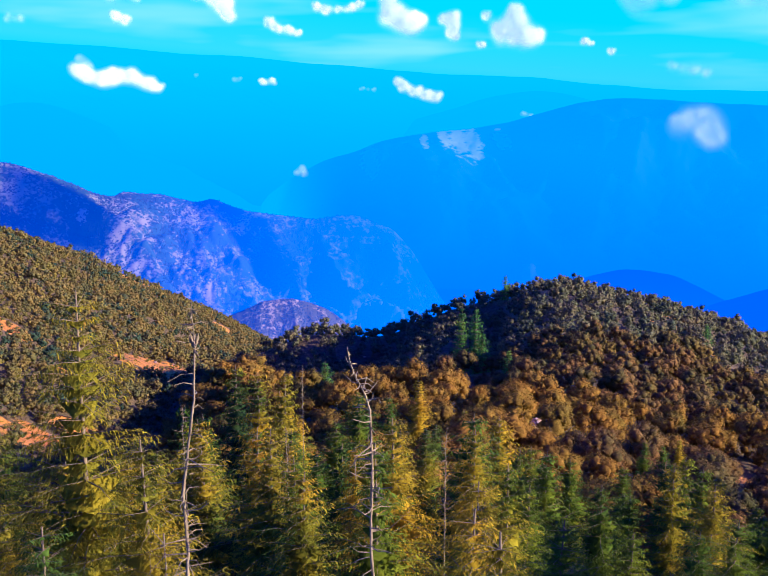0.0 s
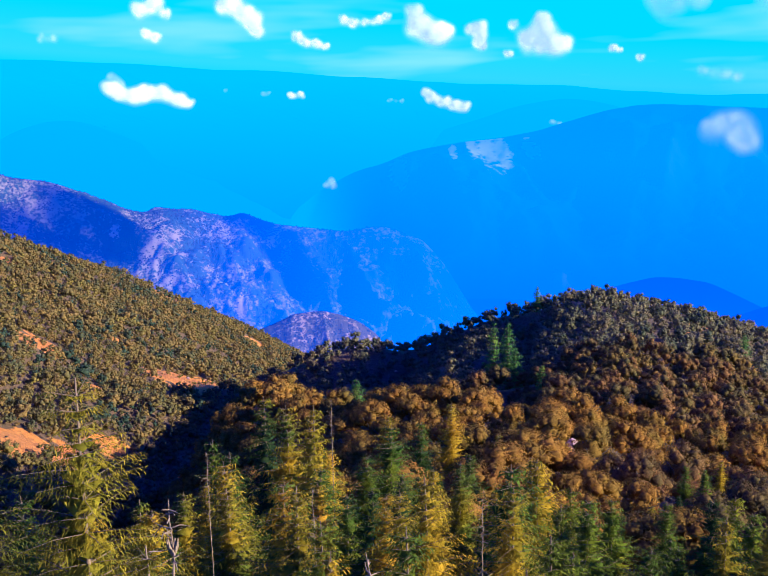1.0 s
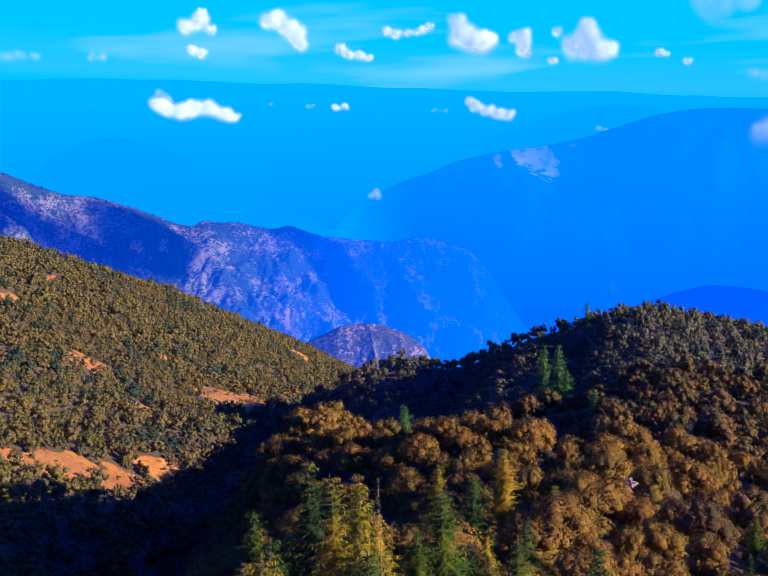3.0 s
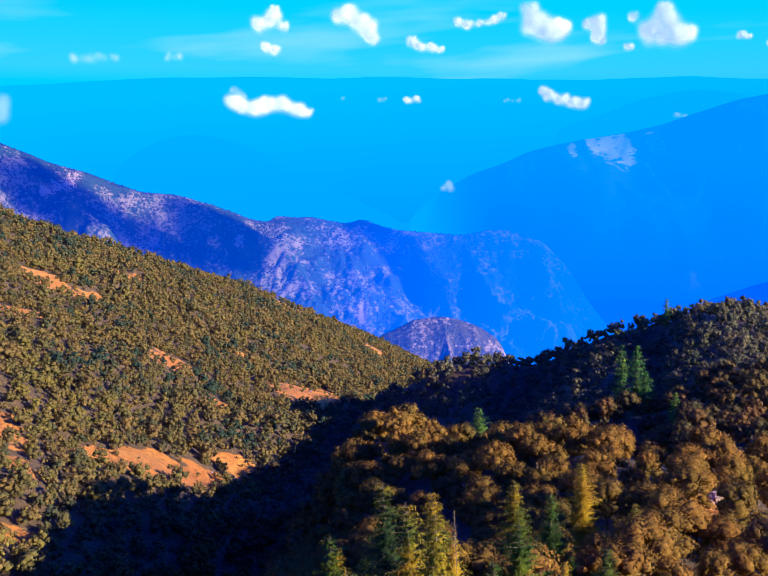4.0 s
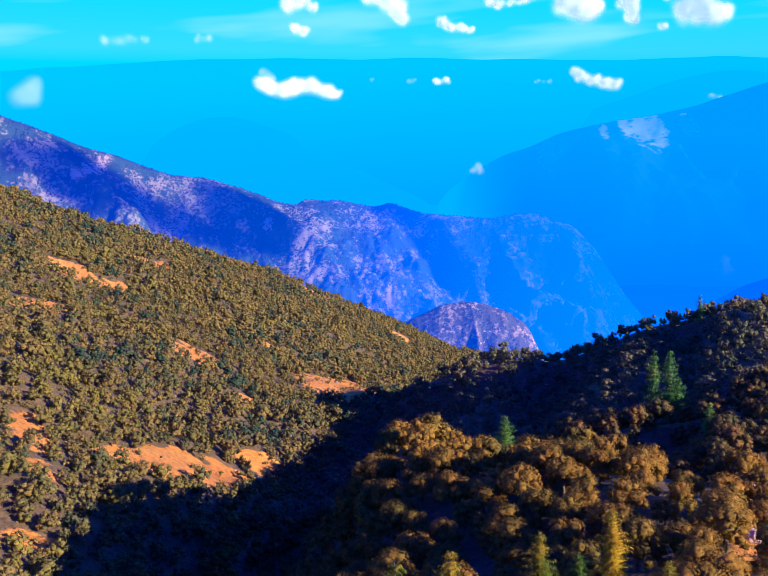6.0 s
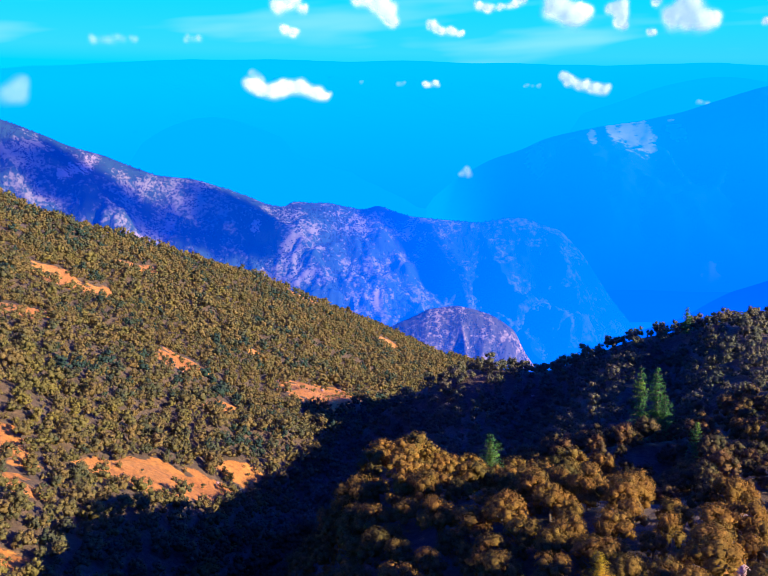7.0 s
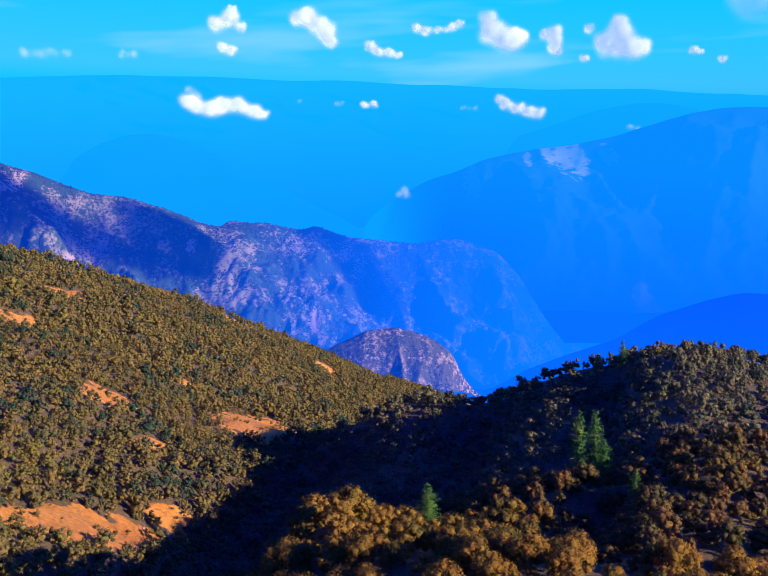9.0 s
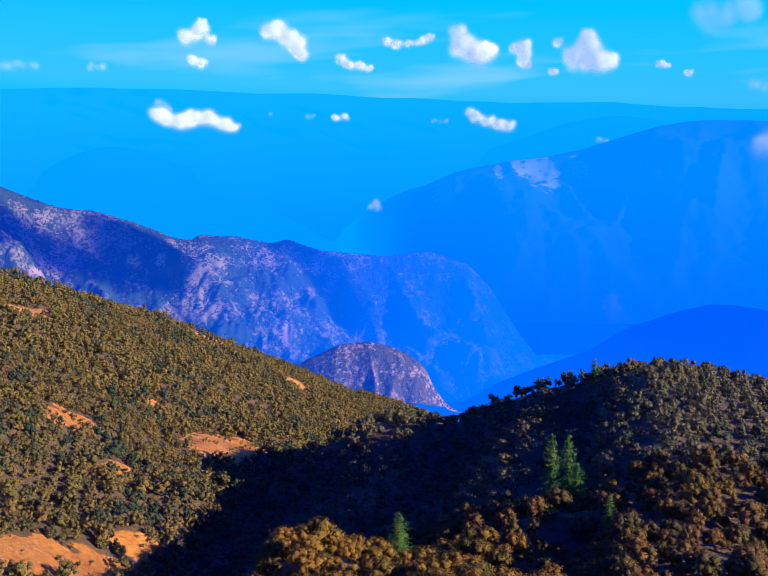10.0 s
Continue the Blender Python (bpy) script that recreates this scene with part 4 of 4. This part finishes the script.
def make_snag(seed, tall, crook, splinter=0.0):
    """A dead, barkless conifer: bleached crooked pole with broken stubs and a thin bent top; crook: (drop from the tip, sideways)."""
    r = np.random.default_rng(seed)
    steps = 26
    drops = np.concatenate([np.linspace(tall, 2.6, 7)[:-1], np.linspace(2.6, 0, steps - 5)])
    pts = []
    for k, d in enumerate(drops):
        sway = 0.012 * math.sin(d * 5.1 + seed) + r.uniform(-0.006, 0.006)
        pts.append((float(np.interp(d, [q[0] for q in crook], [q[1] for q in crook])) + sway, r.uniform(-0.012, 0.012), tall - d - (0.8 if k == 0 else 0)))
    thick = [float(np.interp(d, [0, 0.35, 0.5, 2.0, tall], [0.003, 0.006, 0.009, 0.013, 0.045])) * r.uniform(0.88, 1.15) for d in drops]
    pieces = [tube(pts, thick, 7)]
    down = drops[::-1]
    def on(d):
        return np.array([np.interp(d, down, [q[i] for q in pts][::-1]) for i in range(3)])
    if splinter:                                  # the torn top where the stem once broke
        for k in range(9):
            a = k * 0.7
            foot = on(splinter + 0.10)
            tip = foot + np.array((math.cos(a) * 0.035, math.sin(a) * 0.035, r.uniform(0.05, 0.14)))
            pieces.append(tube([foot, (foot + tip) / 2 + (tip - foot) * (0.2, 0.2, 0), tip], [0.014, 0.011, 0.002], 4))
    for k in range(84):
        d = 0.06 + 2.9 * r.random() ** 1.2
        p = on(d)
        a, length = r.uniform(0, 6.28), r.uniform(0.06, 0.20) * (2.0 if k % 6 == 0 else 1.0) * min(1.0, 0.4 + d)
        mid = p + np.array((math.cos(a) * length * 0.6, math.sin(a) * length * 0.6, r.uniform(-0.15, 0.25) * length))
        end = mid + np.array((math.cos(a + r.uniform(-0.9, 0.9)) * length * 0.5, math.sin(a + r.uniform(-0.9, 0.9)) * length * 0.5, r.uniform(-0.5, 0.5) * length))
        pieces.append(tube([p, mid, end], [0.008 if k % 6 == 0 else 0.005, 0.004, 0.002], 4))
    v, f = join(pieces)
    me = mesh_from("snag", v, [f], [DEAD], smooth=True)
    ob = new("dead_tree", me)
    return tagged(ob, "bleached barkless dead conifer with broken branch stubs", "dead tree", "dead trees")


def ground_at(x, y):
    return float(height(np.array([float(x)]), np.array([float(y)]))[0])


# ---------------------------------------------------------------- conifers on the spur
SHAPES = ((2.9, 0.25), (2.5, 0.38), (3.2, 0.15), (2.3, 0.3))
cedars = [make_conifer(11 + k, 9.0, s, 34, 64, 0.037, GREEN_CEDAR if k > 1 else CEDAR, q, plump=0.18, skirt=0.36) for k, (s, q) in enumerate(SHAPES)]
mid_cedars = [make_conifer(15 + k, 9.0, s, 26, 34, 0.058, GREEN_CEDAR if k > 1 else CEDAR, q, skirt=0.50) for k, (s, q) in enumerate(SHAPES)]
far_cedars = [make_conifer(19 + k, 9.0, s, 23, 22, 0.098, GREEN_CEDAR if k > 1 else CEDAR, q, plain=True) for k, (s, q) in enumerate(SHAPES)]
# denser cedars for the added trees at the sides that cast shade
shade_cedars = [make_conifer(25 + k, 9.0, s * 1.15, 24, 22, 0.15, GREEN_CEDAR, q, plain=True, skirt=0.8) for k, (s, q) in enumerate(SHAPES)]
fir = make_conifer(21, 8.0, 2.3, 19, 14, 0.125, FIR, 0.10, "fir_tree", plump=0.36, skirt=0.42)
for group in (cedars, mid_cedars, far_cedars, shade_cedars):
    for k, ob in enumerate(group):
        tagged(ob, "dark green cedar with level needle-covered boughs" if k > 1 or group is shade_cedars else "yellow-green cedar with level needle-covered boughs", "conifer", "cedars on the spur")
tagged(fir, "dark green fir standing among brown oaks", "conifer", "firs among the oaks")


def stand(kinds, x, y, top, turn, tall=None):
    """One conifer whose tip is at the height top, rooted in the ground."""
    foot = ground_at(x, y)
    tall = tall or max(2.5, top - foot)
    own = 8.0 if kinds is fir else 9.0
    k = tall / own
    ob = copy_thing(kinds, pose(x, y, foot, 0, 0, turn))
    ob.scale = (k * 0.55 + 0.45 * min(k, 1.0),) * 2 + (k,)
    return ob


NEAR = [(-5.4, 14.4, 98.3), (-3.9, 13.3, 96.1), (-6.8, 12.5, 96.6), (-7.9, 15.6, 96.6), (-3.2, 11.6, 95.4), (-5.0, 11.4, 95.6), (2.4, 24.3, 92.0), (-9.9, 55.2, 84.4), (-1.8, 52, 83.6), (-5.7, 46, 86.9), (-7.6, 50, 85.6), (-12.5, 51, 83.2), (2.2, 47, 83.2),
        (7.1, 74.7, 74.2), (3.3, 82, 74.6), (0.2, 70, 77.2), (-2.6, 76, 75.6), (24.2, 77, 70.2), (27.0, 80, 68.6), (31.8, 89, 65.6), (29.5, 94, 64.5), (21.5, 70, 70.5), (17.0, 62, 73.5), (-8.5, 67, 78.6)]
rand = random.Random(5)
NEAR += [(6.6, 3.2, 99.0), (9.0, 5.0, 100.3), (7.4, 0.2, 100.7), (9.8, 1.8, 99.8), (12.6, 1.0, 100.3), (12.0, 5.0, 99.0), (10.0, -3.0, 102.4), (7.2, 5.2, 99.6), (8.4, 3.0, 99.6), (11.0, 3.4, 100.9), (14.6, 4.6, 99.0),
         (4.8, 3.6, 97.0), (5.6, 5.4, 99.0), (7.8, 6.4, 98.0), (10.2, 7.6, 96.0), (13.5, 3.0, 101.1), (15.0, 6.5, 98.0), (16.5, 0.5, 102.8), (14.0, 9.0, 99.4), (17.5, 10.0, 99.8), (12.0, 10.2, 98.5), (20.0, 7.5, 100.3), (8.6, -2.0, 101.7)]   # unseen cedars added beside the start to shade the stand
y = 7.6
while y < 66:                                     # the cedar stand that falls away below the start
    gap = 2.3 + 0.036 * y
    x = -0.52 * y - 3
    # the rows run on past the right of the view, added for their shade
    while x < 0.50 * y + 13:
        px, py = x + rand.uniform(-0.4, 0.4) * gap, y + rand.uniform(-0.4, 0.4) * gap
        drop = float(np.interp(py, [7, 10, 13, 17, 25, 35, 50, 60], [28.5, 25.5, 23.5, 22.3, 21.0, 20.6, 19.8, 19.8])) + (2.2 if px > 0.16 * py else 0) + rand.uniform(-1.0, 2.6)
        top = 101.3 - math.hypot(px, py) * math.tan(radians(drop))
        if all((px - c[0]) ** 2 + (py - c[1]) ** 2 > (gap * 0.62) ** 2 for c in NEAR) and not (py > 46 and px > 4) and not (py > 40 and px < -15):
            NEAR.append((px, py, top))
        x += gap
    y += gap * 0.9
y = 11.0
while y < 56:                                     # tall unseen cedars, added along the flank of the spur to shade the near slope
    for x in (0.56 * y + 7 + rand.uniform(0, 3), 0.56 * y + 12 + rand.uniform(0, 4)):
        NEAR.append((x, y + rand.uniform(-1, 1), ground_at(x, y) + rand.uniform(10.5, 13.5)))
    y += 3.6
for k, (x, y, top) in enumerate(NEAR):
    stand((shade_cedars if y < 7.5 or x > 0.55 * y + 4 else cedars if 7 < y < 16.5 and abs(x) < 0.5 * y + 1.5 else mid_cedars if y < 27 else far_cedars)[2 * ((k * 7 + 5) % 10 < (8 if x > 0.12 * y else 1 if x < -0.18 * y and y < 30 else 3)) + k % 2], x, y, top, rand.uniform(0, 360))
FIRS = ((18.0, 197, 55.0, 0.85), (21.4, 198, 54.4, 1.0), (-12.1, 172, 49.2, 1.3), (45, 316, 38.8, 1.2), (26, 176, 50.5, 1.0), (90, 235, 41.0, 1.1), (23, 196, 49.0, 1.2))
for x, y, top, broad in FIRS:
    ob = stand(fir, x, y, top, rand.uniform(0, 360))
    ob.scale = (ob.scale[0] * broad, ob.scale[1] * broad, ob.scale[2])
for ob in (*cedars, *mid_cedars, *far_cedars, *shade_cedars, fir):
    for child in list(ob.children):
        bpy.data.objects.remove(child)
    bpy.data.objects.remove(ob)
BENT = ((0, -0.186), (0.21, -0.128), (0.37, -0.03), (0.5, 0.0), (3.0, 0.02), (12.0, 0.0))
LEANING = ((0, 0.09), (0.35, 0.10), (1.28, 0.0), (1.6, -0.05), (3.0, -0.05), (12.0, 0.0))
PLAIN = ((0, 0.06), (1.2, 0.02), (12.0, 0.0))
for seed, x, y, top, turn, crook, torn in ((4, -1.755, 6.9, 99.83, 0, LEANING, 0.26), (9, -0.327, 6.9, 99.48, 0, BENT, 0.0), (5, -8.2, 33, 89.6, 10, PLAIN, 0.0), (6, -3.0, 24, 92.2, 120, PLAIN, 0.0), (7, 1.4, 22, 93.0, 60, PLAIN, 0.0), (8, -4.6, 45, 87.6, 60, PLAIN, 0.0)):
    foot = ground_at(x, y)
    make_snag(seed, top - foot, crook, torn).matrix_world = pose(x, y, foot, 0, 0, turn)


# ---------------------------------------------------------------- oak woods
def scatter(seed, x0, x1, y0, y1, step):
    r = np.random.default_rng(seed)
    xs, ys = np.meshgrid(np.arange(x0, x1, step), np.arange(y0, y1, step))
    xs = xs + np.where(np.arange(xs.shape[0])[:, None] % 2, step / 2, 0)
    x = (xs + r.uniform(-0.42, 0.42, xs.shape) * step).ravel()
    y = (ys + r.uniform(-0.42, 0.42, ys.shape) * step).ravel()
    keep = ~bare(x, y)
    for fx, fy, *_ in FIRS:
        keep &= (x - fx) ** 2 + (y - fy + 3.0) ** 2 > 20
    return x[keep], y[keep], r


def low_cover(seed, step, share):
    """Places for single shrubs on the bare earth."""
    r = np.random.default_rng(seed)
    xs, ys = np.meshgrid(np.arange(-240, 90, step), np.arange(90, 480, step))
    x = (xs + r.uniform(-0.5, 0.5, xs.shape) * step).ravel()
    y = (ys + r.uniform(-0.5, 0.5, ys.shape) * step).ravel()
    keep = bare(x, y) & (waves(x, y, 14, 51) + r.uniform(-0.5, 0.5, len(x)) > 1.0 - 2 * share)
    return x[keep], y[keep], r


def woods(name, label, seed, x, y, r, template_args, sizes, mat, lift=0.0):
    """Countless far crowns as one mesh."""
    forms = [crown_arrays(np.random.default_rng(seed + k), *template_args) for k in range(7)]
    z = height(x, y)
    vs, fs, ns, tones, at = [], [], [], [], 0
    which = r.integers(0, len(forms), len(x))
    for k, (v, f, lit) in enumerate(forms):
        m = np.nonzero(which == k)[0]
        if not len(m):
            continue
        size = (sizes[0] + (sizes[1] - sizes[0]) * r.random(len(m)) ** 1.3) * np.where(r.random(len(m)) < 0.15, 1.35, 1.0)
        tall = size ** 0.8 * r.uniform(0.75, 1.08, len(m))
        a = r.uniform(0, 6.2832, len(m))
        c, s = np.cos(a)[:, None], np.sin(a)[:, None]
        px = (v[None, :, 0] * c - v[None, :, 1] * s) * size[:, None] + x[m][:, None]
        py = (v[None, :, 0] * s + v[None, :, 1] * c) * size[:, None] + y[m][:, None]
        pz = v[None, :, 2] * tall[:, None] + z[m][:, None] - lift
        vs.append(np.stack([px, py, pz], -1).reshape(-1, 3))
        ns.append(np.stack([lit[None, :, 0] * c - lit[None, :, 1] * s, lit[None, :, 0] * s + lit[None, :, 1] * c, np.broadcast_to(lit[None, :, 2], px.shape)], -1).reshape(-1, 3))
        fs.append((f[None] + (np.arange(len(m)) * len(v))[:, None, None]).reshape(-1, 4) + at)
        tones.append(np.repeat(r.uniform(-0.28, 0.38, len(m)), len(v)))
        at += len(m) * len(v)
    faces = np.concatenate(fs)
    me = mesh_from(name, np.concatenate(vs), [faces], [mat], normals=np.concatenate(ns))
    hue = me.attributes.new("tone", "FLOAT", "POINT")
    hue.data.foreach_set("value", np.concatenate(tones).astype(np.float32))
    return tagged(new(name, me), label, "woods", kind="stuff")


oaks = [make_oak(31 + k, 6.0, 5.6, 1900, 0.095, OAK if k % 3 == 0 else KNOLL) for k in range(6)] + [make_oak(41 + k, 6.0, 5.6, 1200, 0.125, KNOLL) for k in range(6)]
for ob in oaks:
    tagged(ob, "rounded oak with dry brown and olive leaves", "tree", "oaks on the spur")
x, y, r = scatter(41, -48, 74, 46, 160, 4.8)
d = x - np.interp(y, *AXIS)
near_cedar = np.array([min((x[i] - c[0]) ** 2 + (y[i] - c[1]) ** 2 for c in NEAR) for i in range(len(x))])
keep = (np.abs(np.degrees(np.arctan2(x, y)) + 3) < 34) & (near_cedar > 7) & (d > -60) & (waves(x, y, 17, 34) < 0.75)
x, y = x[keep][:300], y[keep][:300]
last = y.max()
for i in range(len(x)):
    k = 0.62 + 0.62 * r.random() ** 1.3
    ob = copy_thing(oaks[i % 6 + 6 if y[i] > 100 else i % 2 * 3 if x[i] > 19 else (1, 2, 4, 5)[i % 4]], pose(x[i], y[i], ground_at(x[i], y[i]) - 0.2, 0, 0, r.uniform(0, 360)))
    ob.scale = (k, k, k ** 0.8 * r.uniform(0.8, 1.1))
for ob in oaks:
    for child in list(ob.children):
        bpy.data.objects.remove(child)
    bpy.data.objects.remove(ob)

x, y, r = scatter(42, -75, 190, last - 3, 345, 4.7)
keep = (np.degrees(np.arctan2(x, y)) < 31) & (waves(x, y, 23, 33) + r.uniform(-0.3, 0.3, len(x)) < 0.75)
x, y = x[keep], y[keep]
close = y < 205
knoll = close & (y < 176) & (x < 12)
woods("oak_woods", "dense golden-brown oak woods on the knoll", 65, x[knoll], y[knoll], r, (6.0, 5.8, 20, 520, 0.155), (0.6, 1.15), KNOLL, 0.2)
woods("oak_woods", "dense brown and olive oak woods on the spur below the hill", 60, x[close & ~knoll], y[close & ~knoll], r, (6.0, 5.8, 20, 440, 0.165), (0.55, 1.1), OAK, 0.2)
woods("oak_woods", "dense brown and olive oak woods over the round hill", 70, x[~close], y[~close], r, (6.0, 6.2, 11, 230, 0.25), (0.5, 0.98), HILL, 0.2)
x, y, r = scatter(43, -360, -30, 60, 1030, 4.2)
a = np.degrees(np.arctan2(x + 0.4, y - 10))
d = x - np.interp(y, *AXIS)
keep = (a > -41) & (d < -60) & (x > np.interp(y, *EDGE) - 14) & ~((x > -75) & (y > last - 3) & (y < 345))
x, y = x[keep], y[keep]
near, close = y < 235, (y >= 235) & (y < 380)
woods("hillside_woods", "dense olive and brown scrub oak woods above the red earth", 85, x[near], y[near], r, (5.8, 6.0, 12, 210, 0.22), (0.5, 1.05), SLOPE)
woods("hillside_woods", "dense olive and brown scrub oak woods on the sunlit hillside", 80, x[close], y[close], r, (5.8, 6.0, 9, 84, 0.33), (0.5, 1.1), SLOPE)
close |= near
woods("hillside_woods", "dense olive and brown scrub oak woods towards the ridge", 90, x[~close], y[~close], r, (5.8, 6.0, 6, 26, 0.58), (0.52, 1.15), SLOPE)

x, y, r = scatter(44, -230, -60, 100, 420, 3.9)
keep = (np.degrees(np.arctan2(x + 0.4, y - 10)) > -41) & (x - np.interp(y, *AXIS) < -100)
woods("hillside_shrubs", "low olive and brown shrubs between the oaks", 95, x[keep], y[keep], r, (5.8, 4.6, 4, 28, 0.42), (0.3, 0.6), SLOPE)
x, y, r = low_cover(97, 2.6, 0.30)
woods("dry_shrubs", "scattered low dry shrubs on the bare red earth", 99, x, y, r, (5.8, 4.6, 5, 120, 0.26), (0.12, 0.42), SLOPE)


# ---------------------------------------------------------------- rocks
def make_rock(seed, size):
    """A weathered block of pale stone, faceted and lumpy."""
    bm = bmesh.new()
    bmesh.ops.create_icosphere(bm, subdivisions=3, radius=1.0)
    off = Vector((seed * 3.7, seed * 1.3, 0))
    for v in bm.verts:
        n = v.co.normalized()
        k = 1 + 0.45 * noise.noise(n * 1.3 + off) + 0.18 * noise.noise(n * 3.6 + off)
        v.co = Vector((n.x * k * size[0], n.y * k * size[1], max(n.z * k, -0.35) * size[2]))
    me = bpy.data.meshes.new("rock")
    bm.to_mesh(me)
    bm.free()
    me.materials.append(ROCK)
    return me


blocks = [make_rock(k, s) for k, s in enumerate(((1.3, 1.0, 1.3), (0.9, 1.2, 0.8), (1.6, 0.9, 0.7)))]
for k, (x, y, s, up) in enumerate(((22.4, 120.2, 1.0, 1.2), (23.6, 120.9, 0.8, 0.3), (24.5, 120.0, 0.7, 0.1), (22.9, 119.0, 0.6, 0.0), (18.3, 99.8, 0.95, 1.1), (19.5, 98.9, 0.60, 0.3), (17.3, 258, 1.1, 0.4),
                                   (-7, 300, 0.9, 0.5), (40, 262, 0.8, 0.3), (9, 231, 0.7, 0.4), (-92, 226, 1.0, 0.1), (-103, 196, 0.9, 0.1), (-96, 210, 0.7, 0.0), (-88, 232, 0.8, 0.1), (-108, 395, 1.4, 0.2), (-106, 420, 1.2, 0.2))):
    ob = new("rock", blocks[k % 3])
    ob.matrix_world = pose(x, y, ground_at(x, y) + up, 0, 0, 47 * k)
    ob.scale = (s, s, s) if k < 6 else (s * 0.7, s * 0.5, s * 0.4)
    tagged(ob, "weathered pinkish-grey boulder on reddish earth" if k < 6 else "pale weathered boulder among the scrub", "rock", "boulders on the slopes")
